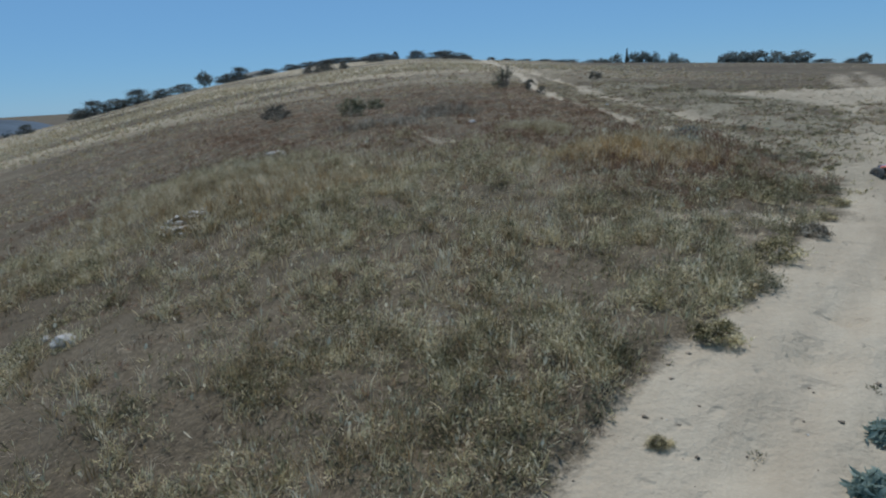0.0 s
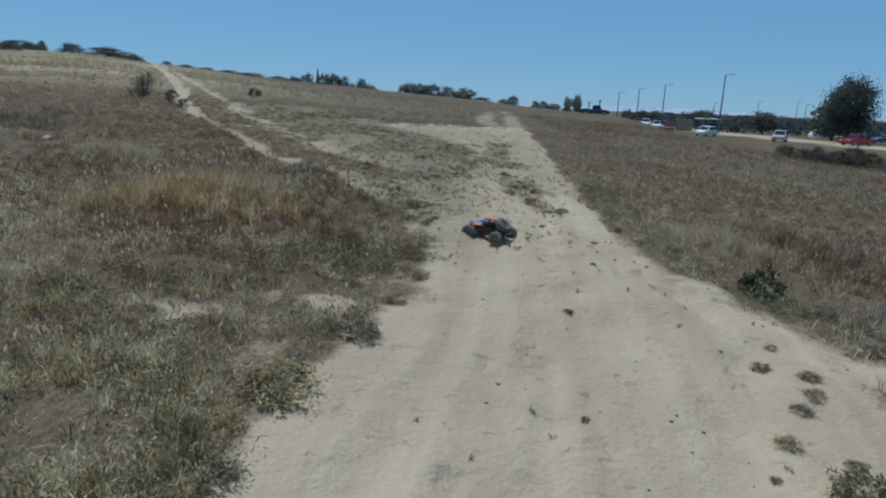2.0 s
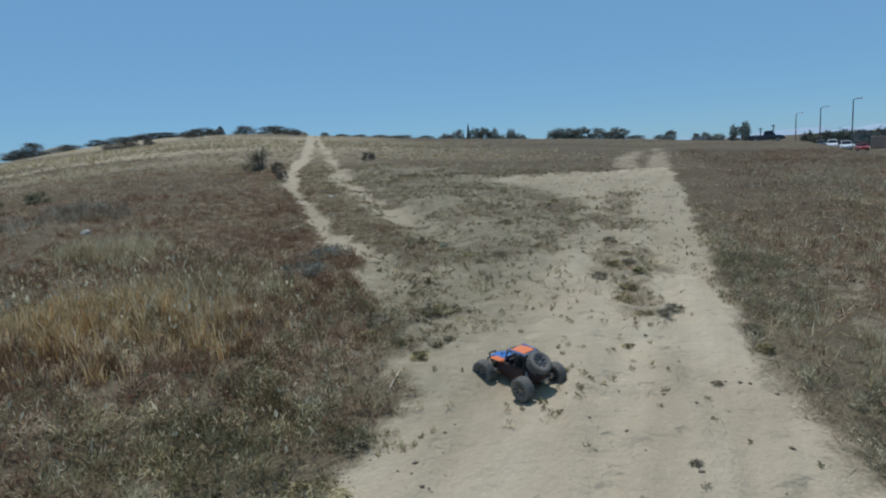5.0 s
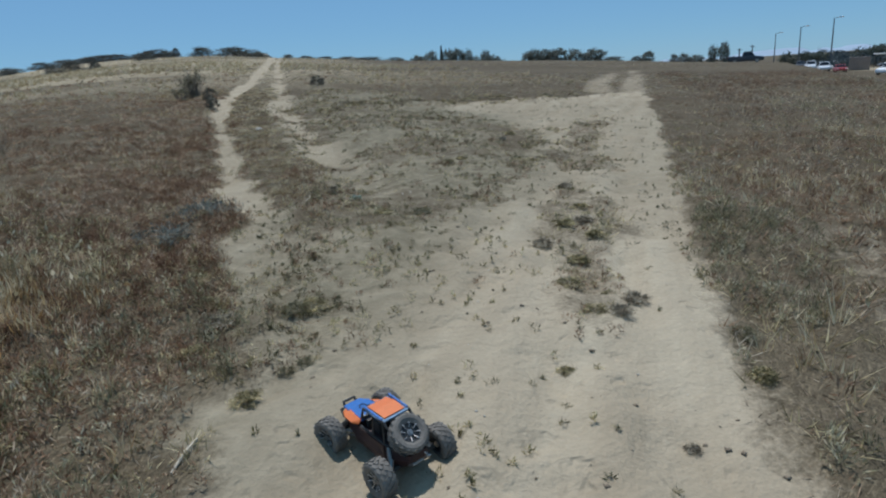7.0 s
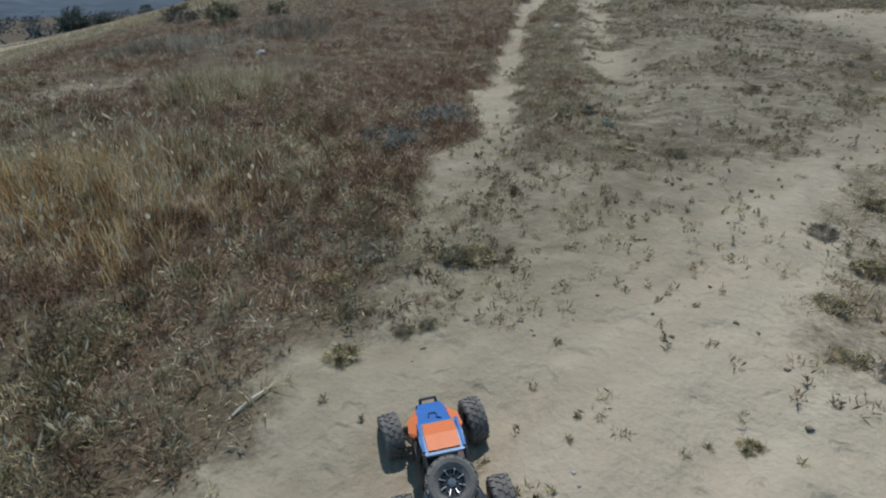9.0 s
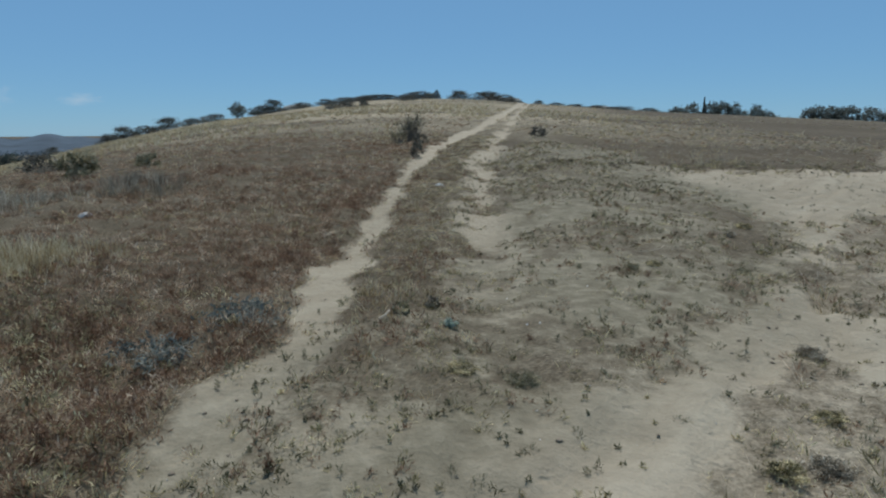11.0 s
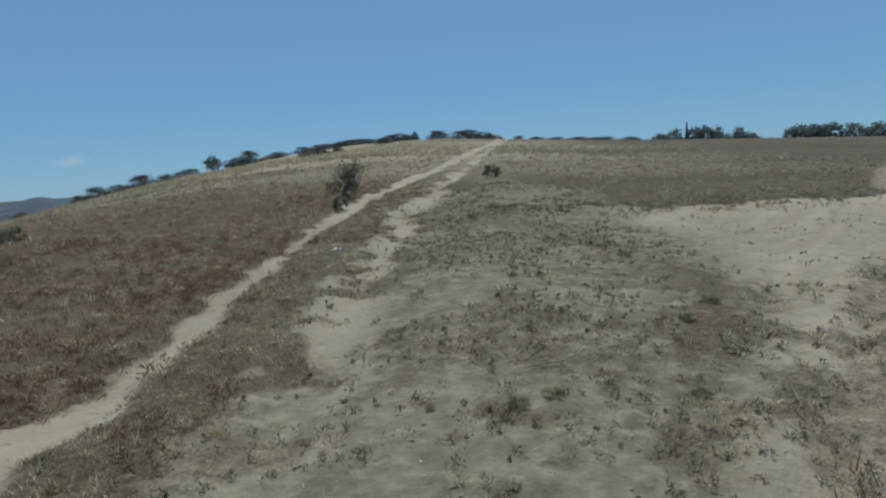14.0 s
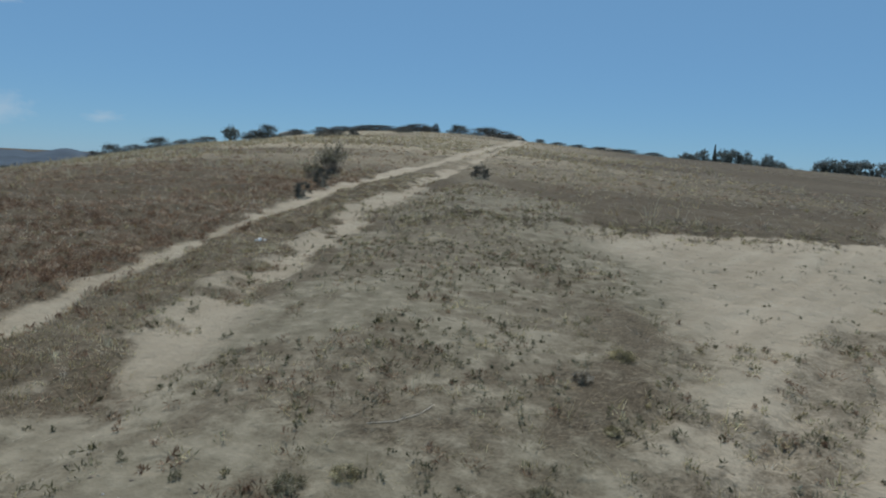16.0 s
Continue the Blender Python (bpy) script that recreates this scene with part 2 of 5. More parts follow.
def crest(b):
    out = 0
    for s, w in ((-4, .1), (-2, .2), (0, .4), (2, .2), (4, .1)):
        out = out + w * np.interp((b + s + 180) % 360 - 180, BEAR, CREST)
    return out
def smooth(a, b, v):
    s = np.clip((v - a) / (b - a), 0, 1)
    return s * s * (3 - 2 * s)
def land(x, y):
    x, y = np.asarray(x, float), np.asarray(y, float)
    r, b = np.hypot(x - HX, y - HY), np.degrees(np.arctan2(x - HX, y - HY))
    s, zc = r / RIDGE, crest(b)
    sc = np.minimum(s, 1)
    z = -.80 + (zc + .80) * (sc + .35 * sc * (1 - sc) ** 2)
    over = np.maximum(r - RIDGE, 0)
    left = smooth(10, -25, b) 
    z = z - over * (.02 + .05 * left) * np.maximum(zc > -1, left * smooth(-75, -50, b))
    z = np.maximum(z, -14 + 10 * smooth(0, 40, b))
    z = z + .24 * smooth(3.2, 6.5, x) * (1 - smooth(16, 45, x)) * (1 - smooth(32, 70, y))
    z = z - (.2 + .12 * smooth(3, -3, x)) * smooth(11, 15, y) * smooth(7.8, 6.3, x) * (1 - smooth(34, 60, y)) * smooth(-30, -12, x)
    drop = smooth(46, 64, r) * smooth(40, 45, b) * (1 - smooth(120, 150, b))
    return z + (-2.2 - z) * drop


def grain_noise(x, y, size, seed):
    """Smooth value noise, 0 to 1, with bumps of that size in metres."""
    c, q = math.cos(seed * 2.4 + .6), math.sin(seed * 2.4 + .6)
    x, y = np.asarray(x, float) / size, np.asarray(y, float) / size
    x, y = x * c + y * q + seed * 17.3, y * c - x * q - seed * 9.1
    i, j = np.floor(x), np.floor(y)
    u, v = x - i, y - j
    u, v = u * u * (3 - 2 * u), v * v * (3 - 2 * v)

    def h(a, b):
        s = np.sin(a * 127.1 + b * 311.7 + seed * 74.7) * 43758.5453
        return s - np.floor(s)
    return (h(i, j) * (1 - u) + h(i + 1, j) * u) * (1 - v) + (h(i, j + 1) * (1 - u) + h(i + 1, j + 1) * u) * v


ROAD_LEFT = [(-9, -7), (-1.6, .2), (.56, 2.31), (1.09, 2.82), (1.95, 3.64), (2.86, 4.72), (3.75, 5.85), (4.5, 6.85), (4.76, 7.6), (4.74, 8.5),
             (4.86, 9.3), (5.5, 10.0), (8.0, 12.1), (9.7, 15.8), (9.9, 18.6), (8.9, 20.2), (8.6, 21.3)]
ROAD_RIGHT = [(9.8, 21.7), (11.5, 22.4), (13.4, 22.8), (15.6, 24.2), (18.9, 26.0), (17.8, 23.7), (14.75, 19.25), (12.7, 16.4), (11.2, 13.3), (9.95, 11.05), (8.5, 9.1), (7.85, 8.0),
              (7.3, 6.9), (7.05, 5.9), (7.2, 5.2), (6.95, 4.45), (6.7, 3.9), (6.1, 3.4), (5.3, 2.65), (4.6, 2.15), (2.2, -.6), (-2, -5), (-5, -10)]
SPARSE = [(4.7, 7.6), (4.7, 9.2), (5.3, 10.8), (5.95, 12), (6.12, 15), (6.15, 18), (6.1, 22), (6.4, 26), (7.2, 30), (9, 27), (10.2, 23.8), (9.4, 21), (10.4, 19), (9.9, 15.8), (8.5, 12.5), (6.3, 10.1)]
RUT_LEFT = [(5.15, 9.2), (5.3, 11.3), (4.95, 13), (4.8, 16), (4.5, 19.5), (4.42, 24), (4.5, 27), (5.2, 33), (6.1, 50), (7.2, 74), (8.4, 104)]
RUT_RIGHT = [(6.55, 11.0), (6.48, 12.4), (6.3, 15), (6.1, 18), (5.96, 22), (6.1, 27), (6.4, 34), (7.2, 57), (8.0, 74), (9.3, 104)]
RUTS_FAR = [[(17, 25.6), (20, 31), (24.7, 38), (32, 50)], [(18.4, 25.6), (22.4, 32), (27.8, 40), (36, 53)]]
LOT_ROAD = [(140, 152), (118, 98), (106, 66), (98, 45), (96, 20), (95, -20)]


def to_line(x, y, line):
    """Distance to a line of points."""
    best = np.full(np.shape(x), 1e9)
    for (ax, ay), (bx, by) in zip(line, line[1:]):
        dx, dy = bx - ax, by - ay
        s = np.clip(((x - ax) * dx + (y - ay) * dy) / (dx * dx + dy * dy), 0, 1)
        best = np.minimum(best, np.hypot(x - ax - s * dx, y - ay - s * dy))
    return best


def within(x, y, ring):
    """Signed distance to a ring of points, positive inside."""
    inside = np.zeros(np.shape(x), bool)
    for (ax, ay), (bx, by) in zip(ring, ring[1:] + ring[:1]):
        cross = (ay > y) != (by > y)
        inside ^= cross & (x < (bx - ax) * (y - ay) / ((by - ay) or 1e-9) + ax)
    return np.where(inside, 1, -1) * to_line(x, y, ring + ring[:1])


def bareness(x, y):
    """How much bare sand there is, 0 (thick dry growth) to 1 (the worn road)."""
    x, y = np.asarray(x, float), np.asarray(y, float)
    wob = (grain_noise(x, y, .45, 3) - .5) * .5 + (grain_noise(x, y, 1.6, 4) - .5) * .7
    soft = .2 + (.75 * smooth(7.5, 11, y) + .3 * smooth(4.5, 7, y)) / 1.35 * smooth(2.5, .3, to_line(x, y, ROAD_LEFT[5:]))
    soft = soft + .3 * smooth(1.6, .3, to_line(x, y, ROAD_RIGHT[8:17]))
    road = smooth(-soft, soft, within(x, y, ROAD_LEFT + ROAD_RIGHT) + wob * (.35 + .65 * smooth(0, 6, y)) * (.5 + soft))
    sparse = smooth(-.5, .5, within(x, y, SPARSE) + wob) * (.46 + .36 * smooth(.40, .68, grain_noise(x, y, 1.2, 6) * .4 + grain_noise(x, y, .45, 16) * .35 + grain_noise(x, y, .2, 17) * .25))
    wide = .20 + .004 * np.maximum(y - 20, 0)
    left = smooth(.2, -.12, to_line(x, y, RUT_LEFT) - wide * .92 - wob * .3 - (grain_noise(x, y, .4, 26) - .5) * .2) * .95
    right = smooth(.3, -.2, to_line(x, y, RUT_RIGHT) - wide * (.4 + 1.5 * smooth(30, 22, y)) - wob * (.2 + .6 * smooth(30, 22, y)) - (grain_noise(x, y, .32, 27) - .5) * .6) * .9 * (.5 + .5 * smooth(12.6, 14.4, y))
    far = np.maximum(*(smooth(.5, -.2, to_line(x, y, r) - .45) * .55 for r in RUTS_FAR))
    lane = smooth(.95, .6, to_line(x, y, [(6.6, 7.6), (7.35, 8.8), (8.3, 10.4), (9.55, 12.3), (12.0, 16.0), (14.7, 20.4)]) + wob * .25) * .95
    road = np.maximum(road, lane)
    lot = smooth(3, -1, to_line(x, y, LOT_ROAD) - 5) * .9
    median = smooth(.55, .1, np.abs(to_line(x, y, [(7.2, 8.4), (8.2, 10.8), (10.5, 14.6), (13, 18.5)])) + wob * .8) * .5 * smooth(.3, .6, grain_noise(x, y, .9, 9) + .15)
    base = .10 + .16 * grain_noise(x, y, 1.3, 5) * smooth(30, 5, y) + .50 * smooth(.55, .74, grain_noise(x, y, .5, 8) * .42 + grain_noise(x, y, 1.7, 10) * .22 + grain_noise(x, y, .2, 11) * .36) * smooth(9, 6, y) * (.15 + .85 * smooth(4.6, 6, y)) * smooth(2.6, .6, to_line(x, y, ROAD_LEFT[1:10]))
    bank = smooth(.9, .2, to_line(x, y, [(.2, 11.2), (.5, 12.6), (-.3, 13.5)]) + wob) * .5
    gully = np.maximum(smooth(.42, .14, to_line(x, y, [(6.55, 3.75), (6.75, 3.25), (7.15, 2.75), (7.7, 2.2), (8.4, 1.2)]) + wob * .4) * 2, smooth(.4, .05, to_line(x, y, [(8.9, 7.5), (9.6, 8.5), (10.2, 9.6)]) + wob * .9)) * .38
    return np.clip(np.maximum.reduce([road - median * road, gully, sparse, left, right, far, lot, base, bank]), 0, 1)


def trodden_soil(x, y):
    """Where the soil is brown and packed rather than pale loose sand."""
    sparse = smooth(-1.4, .5, within(x, y, SPARSE))
    upper = .36 * smooth(8.5, 12, y) * smooth(25, 20, y)
    rut = smooth(.5, .1, to_line(x, y, RUT_RIGHT)) * smooth(13.2, 15.2, y)
    return np.clip((1 - .6 * rut) * np.maximum(sparse, upper) * (.68 + .6 * grain_noise(x, y, .7, 12)), 0, 1)


TYRE_LINES = [[(-2, -1.2), (2.2, 2.2), (4.6, 4.6), (6.4, 7.4), (8.0, 11), (11.5, 16.5), (16, 23.5)], [(-2.4, -.6), (1.6, 2.6), (4.0, 5.2), (5.8, 7.8), (7.3, 10.6), (10.6, 16.6), (15, 23.6)],
              [(0, -2), (3.4, 1.8), (5.4, 4.3), (6.6, 6.6), (8.4, 10.2), (12.2, 16.2), (17, 23.4)], [(1.2, 1.6), (3.2, 3.6), (5.2, 6.4), (6.4, 9.4), (6.5, 12)], [(3.0, 3.0), (4.9, 5.4), (6.2, 8.3), (7.1, 9.6)]]


def height(x, y):
    """The ground with its small unevenness."""
    x, y = np.asarray(x, float), np.asarray(y, float)
    near = smooth(70, 20, np.hypot(x - 5, y - 8))
    z = land(x, y) + near * ((grain_noise(x, y, 1.9, 1) - .5) * .10 + (grain_noise(x, y, .5, 2) - .5) * .035)
    z = z + (grain_noise(x, y, 14, 7) - .5) * .5 * smooth(25, 60, np.hypot(x - 5, y - 8)) * (1 - smooth(40, 46, np.degrees(np.arctan2(x - HX, y - HY))))
    z = z + near * smooth(.45, .15, bareness(x, y)) * ((grain_noise(x, y, .33, 18) - .5) * .09 + (grain_noise(x, y, .75, 19) - .5) * .10)
    bare_road = smooth(-.1, .5, within(x, y, ROAD_LEFT + ROAD_RIGHT))
    z = z + near * bare_road * ((grain_noise(x, y, .24, 13) - .5) * .036 + np.maximum(grain_noise(x, y, .34, 14) - .62, 0) * -.17)
    for line in TYRE_LINES:
        d = to_line(x, y, line) + (grain_noise(x, y, .8, 15) - .5) * .12
        z = z + bare_road * (.012 * smooth(.30, .2, d) * smooth(.08, .18, d) - .018 * smooth(.15, .06, d))
    for rut in (RUT_LEFT, RUT_RIGHT):
        z = z - .05 * smooth(.35, .1, to_line(x, y, rut))
    # the straw-topped hummock and the cut bank on the downhill side
    z = z + .22 * np.exp(-((x + 3.4) ** 2 / 3.0 + (y - 9.3) ** 2 / 4.5)) + .10 * np.exp(-((x - 3.4) ** 2 + (y - 9.2) ** 2 / 2) / 1.1)
    return z - .16 * smooth(.55, .1, to_line(x, y, [(.2, 11.2), (.5, 12.6), (-.3, 13.5)]))


def ground_z(x, y):
    return float(height(x, y))


def spread(lo, hi, step, ends):
    """Even steps from lo to hi, then ever longer ones to the ends."""
    mid = list(np.arange(lo, hi + step / 2, step))
    for end, sign in ((ends[0], -1), (ends[1], 1)):
        d, at, out = step, (lo if sign < 0 else hi), []
        while (end - at) * sign > 0:
            d = min(d * 1.075, 110)
            at += sign * d
            out.append(at)
        mid = out[::-1] + mid if sign < 0 else mid + out
    return np.array(mid)


def mesh_of(name, verts, faces_start, faces_total, loops, mat):
    me = bpy.data.meshes.new(name)
    me.vertices.add(len(verts))
    me.vertices.foreach_set("co", np.asarray(verts, np.float32).ravel())
    me.loops.add(len(loops))
    me.loops.foreach_set("vertex_index", np.asarray(loops, np.int32))
    me.polygons.add(len(faces_start))
    me.polygons.foreach_set("loop_start", np.asarray(faces_start, np.int32))
    me.polygons.foreach_set("loop_total", np.asarray(faces_total, np.int32))
    me.materials.append(mat)
    me.update(calc_edges=True)
    return me


def footmarks(x, y):
    """Shallow scuffs and footprints trodden into the road."""
    q, z = random.Random(4), np.zeros(np.shape(x))
    spine = [(1.5, .8), (3.6, 3.2), (5.6, 5.6), (7.0, 8.4), (8.6, 11.4), (11.5, 16.0), (14, 20.5)]
    for k in range(230):
        s = q.uniform(0, len(spine) - 1.001)
        i, f = int(s), s - int(s)
        cx = spine[i][0] * (1 - f) + spine[i + 1][0] * f + q.gauss(0, .9)
        cy = spine[i][1] * (1 - f) + spine[i + 1][1] * f + q.gauss(0, .9)
        a, long, wide, deep = q.uniform(0, 3.14), q.uniform(.10, .2), q.uniform(.05, .09), q.uniform(.012, .03)
        near = (np.abs(x - cx) < .6) & (np.abs(y - cy) < .6)
        dx, dy = x[near] - cx, y[near] - cy
        u, v = dx * math.cos(a) + dy * math.sin(a), dy * math.cos(a) - dx * math.sin(a)
        r = np.sqrt((u / long) ** 2 + (v / wide) ** 2)
        z[near] += deep * (.32 * np.exp(-((r - 1.25) / .36) ** 2) * (1 + .6 * np.sign(u) * np.minimum(np.abs(u / long), 1)) - np.exp(-(r / .8) ** 2))
    return z * smooth(.5, .9, bareness(x, y))


def straw_slope(x, y):
    """The upper slope, where pale straw lies in swathes."""
    return .8 * smooth(24, 46, y - .25 * np.minimum(x, 0)) * smooth(24, 6, x) * smooth(128, 112, np.hypot(x - HX, y - HY))


def build_ground():
    xs, ys = spread(-4, 16, .08, (-2600, 2600)), spread(0, 26, .08, (-2600, 2600))
    gx, gy = np.meshgrid(xs, ys)
    gz = height(gx, gy) + footmarks(gx, gy)
    nx, ny = len(xs), len(ys)
    i = np.arange(nx * ny).reshape(ny, nx)
    quads = np.stack([i[:-1, :-1], i[:-1, 1:], i[1:, 1:], i[1:, :-1]], -1).reshape(-1, 4)
    me = mesh_of("ground", np.stack([gx, gy, gz], -1).reshape(-1, 3), np.arange(len(quads)) * 4, np.full(len(quads), 4), quads.ravel(), GROUND)
    me.polygons.foreach_set("use_smooth", np.ones(len(quads), bool))
    me.attributes.new("bare", "FLOAT", "POINT").data.foreach_set("value", bareness(gx, gy).ravel().astype(np.float32))
    me.attributes.new("dun", "FLOAT", "POINT").data.foreach_set("value", trodden_soil(gx, gy).ravel().astype(np.float32))
    me.attributes.new("dry", "FLOAT", "POINT").data.foreach_set("value", straw_slope(gx, gy).ravel().astype(np.float32))
    tagged(new("ground", me), "dry hillside with a worn sandy track and thin brown growth", "ground", kind="structure")


build_ground()


# ---- growth that nobody could count ----
def tufts(name, mat, label, at, tall, wide, blades, thick, lean, bent=True, seed=0):
    """Clumps of thin stalks round the points at (n x 2)."""
    rng = np.random.default_rng(seed)
    n = len(at)
    k = n * blades
    tall, wide = np.repeat(tall, blades), np.repeat(wide, blades)
    way, out = rng.uniform(0, 2 * np.pi, k), np.sqrt(rng.uniform(0, 1, k))
    base = np.repeat(np.asarray(at), blades, 0) + (np.stack([np.cos(way), np.sin(way)], 1) * (out * wide)[:, None])
    foot = np.c_[base, height(base[:, 0], base[:, 1]) - .01]
    turn = way + rng.normal(0, .9, k)
    tilt = lean * (0.3 + out) * rng.uniform(.4, 1.5, k)
    h = tall * rng.uniform(.45, 1.15, k) * (1 - .3 * out)
    d = np.stack([np.cos(turn), np.sin(turn)], 1)
    tip = foot + np.c_[d * (tilt * h)[:, None], h]
    face = rng.uniform(0, np.pi, k)
    w = np.stack([np.cos(face), np.sin(face), 0 * face], 1) * (thick * rng.uniform(.6, 1.4, k))[:, None]
    if bent:
        mid = foot + np.c_[d * (tilt * h * .3)[:, None], h * .6]
        v = np.stack([foot - w, foot + w, mid + w * .8, mid - w * .8, tip], 1).reshape(-1, 3)
        o = (np.arange(k) * 5)[:, None]
        loops = (o + np.array([0, 1, 2, 3, 3, 2, 4])).ravel()
        start = (np.arange(k)[:, None] * 7 + np.array([0, 4])).ravel()
        total = np.tile([4, 3], k)
    else:
        v = np.stack([foot - w, foot + w, tip], 1).reshape(-1, 3)
        loops, start, total = np.arange(k * 3), np.arange(k) * 3, np.full(k, 3)
    return tagged(new(name, mesh_of(name, v, start, total, loops, mat)), label, "grass", kind="stuff")


rng = np.random.default_rng(11)


def sow(count, x0, x1, y0, y1, want):
    """Points of a rectangle, kept with the chance want(x, y)."""
    x, y = rng.uniform(x0, x1, count), rng.uniform(y0, y1, count)
    keep = rng.uniform(0, 1, count) < want(x, y)
    return np.c_[x, y][keep]


def off_sparse(x, y):
    return 1 - .85 * smooth(-.3, .5, within(x, y, SPARSE)) * smooth(6.2, 6.6, x)


def clump(x, y):
    """Where the weeds stand in bushy clumps, with worn gaps between."""
    return smooth(.41, .58, grain_noise(x, y, .34, 33) * .52 + grain_noise(x, y, .85, 34) * .38 + grain_noise(x, y, 2.2, 35) * .1)


def thick_growth(x, y):
    return off_sparse(x, y) * np.clip(1.25 - 2.0 * bareness(x, y), 0, 1) * (.22 + .78 * clump(x, y) * smooth(14, 10, y) + .75 * smooth(10, 14, y) + .4 * smooth(6, 8, y) * smooth(14, 10, y))


def straw_share(x, y):
    """Where the tall pale grass stands."""
    a = .55 * np.exp(-((x - 3.4) ** 2 / .7 + (y - 9.2) ** 2 / 1.0)) + .8 * np.exp(-((x + 3.2) ** 2 / 2.6 + (y - 9.0) ** 2 / 3.2)) + .5 * np.exp(-((x - 8.6) ** 2 / .5 + (y - 6.8) ** 2 / 1.5))
    strip = .07 * smooth(4.6, 5.0, x) * smooth(6.3, 5.9, x) * smooth(9, 11, y)
    crown = straw_slope(x, y) * smooth(.36, .55, grain_noise(x * .35, y, 7, 25))
    return np.clip(a + strip + crown + .16 * smooth(.55, .8, grain_noise(x, y, 2.3, 21)) + .30 * smooth(3.0, 1.0, x) * smooth(11.0, 9.0, y), 0, 1)


def rut_strip(x, y):
    return smooth(4.5, 4.9, x) * smooth(6.7, 6.2, x) * smooth(9.3, 10.3, y)


def russet_share(x, y):
    a = .5 * rut_strip(x, y) * smooth(17, 12, y) + smooth(6.2, 9.2, y) * (.35 + .65 * smooth(-1, 1.5, x + .8 * np.maximum(y - 9.5, 0))) * smooth(5.4, 4.4, x) * (.75 + .25 * smooth(9, 11, y)) + smooth(7.5, 9.5, x - .55 * np.maximum(y - 7, 0)) * smooth(27, 20, y)
    return np.clip((.18 + .62 * a + .5 * (grain_noise(x, y, 1.7, 22) - .5)) * (1 - .75 * smooth(32, 60, y)) * (1 - .1 * smooth(7, 9, x)) * (1 - smooth(1.4, .3, to_line(x, y, ROAD_LEFT[1:11])) * smooth(10.5, 9, y) * (.8 - .3 * smooth(5.5, 7.5, y))), 0, 1)


def pick(points, share):
    take = rng.uniform(0, 1, len(points)) < share(points[:, 0], points[:, 1])
    return points[take], points[~take]


def sized(n, lo, hi):
    return lo + (hi - lo) * rng.uniform(0, 1, n) ** 1.6


def grow(zone, count, box, scale, blades, thick, bent, want=thick_growth):
    """One stretch of field: straw, russet, olive and grey stalks mixed."""
    pts = sow(count, *box, want)
    straw, rest = pick(pts, straw_share)
    russet, rest = pick(rest, russet_share)
    grey, olive = pick(rest, lambda x, y: np.clip(.25 + .5 * smooth(8, 22, y) + .4 * (grain_noise(x, y, 2.6, 24) - .5), 0, 1))
    for name, mat, label, p, lo, hi, lean in (("straw_grass", STRAW, "tall pale straw-coloured dry grass on the slope", straw, .16, .36, .6),
                                        ("russet_weeds", RUSSET, "low red-brown dried weeds covering the slope", russet, .04, .15, 1.5),
                                        ("olive_weeds", OLIVE, "dull olive half-dry weeds beside the sandy track", olive, .04, .15, 1.5),
                                        ("grey_weeds", THATCH if zone == 1 else GREY, "grey-brown dead stalks and thatch on the slope", grey, .03, .13, 1.9)):
        if len(p):
            n = len(p)
            tufts(name, mat, label, p, sized(n, lo, hi) * scale * (1 - .5 * rut_strip(p[:, 0], p[:, 1])), sized(n, .04, .11) * scale, blades, thick, lean, bent, seed=zone * 10 + len(name))


grow(1, 16500, (-6, 6.3, 1.2, 12), .74, 12, .0034, True)
grow(8, 7000, (2.2, 6.3, 12, 19), .7, 12, .0028, True)
grow(2, 8000, (-16, 2.2, 12, 30), 1.0, 13, .0065, False)
grow(9, 3200, (2.2, 6.3, 19, 30), 1.0, 12, .0060, False)
grow(3, 10000, (6.3, 18, 0, 15), .95, 13, .0048, False)
grow(4, 11000, (9, 45, 6, 42), 1.25, 9, .0075, False)
grow(5, 9500, (-45, 22, 29, 62), 1.15, 11, .014, False)
grow(6, 9500, (-60, 60, 60, 112), .62, 10, .022, False)
grow(7, 3000, (-30, -7, 2, 14), 1.4, 12, .010, False)


def matted(x, y):
    return off_sparse(x, y) * np.clip(1.2 - 1.9 * bareness(x, y), 0, 1)


p = sow(7000, -7, 6.3, 1.2, 14, matted)
tufts("thatch", THATCH, "matted brown-grey dead stalks lying between the weeds", p, sized(len(p), .02, .05), sized(len(p), .05, .12), 12, .0026, 3.2, False, 76)
p = sow(1200, -7, 6.3, 1.2, 14, matted)
tufts("thatch", STRAW, "matted straw lying between the weeds", p, sized(len(p), .02, .06), sized(len(p), .05, .12), 10, .0028, 3.0, False, 77)
p = sow(9000, 6.3, 17, 0, 15, matted)
tufts("thatch", THATCH, "matted brown-grey dead stalks lying between the weeds", p, sized(len(p), .02, .06), sized(len(p), .05, .13), 11, .0036, 3.0, False, 78)
p = sow(6500, -9, 6.3, 14, 27, matted)
tufts("thatch", RUSSET, "matted brown stalks lying between the weeds", p, sized(len(p), .03, .07), sized(len(p), .06, .15), 10, .0050, 2.6, False, 79)


p = sow(5200, 4.6, 6.4, 9.5, 30, lambda x, y: matted(x, y) * .8)
tufts("short_grass", STRAW, "short straw-coloured grass between the two ruts", p[::2], sized(len(p[::2]), .03, .10), sized(len(p[::2]), .04, .10), 12, .0034, 1.1, False, 91)
tufts("short_grass", OLIVE, "short olive-brown stubble between the two ruts", p[1::2], sized(len(p[1::2]), .03, .09), sized(len(p[1::2]), .04, .10), 12, .0034, 1.1, False, 92)
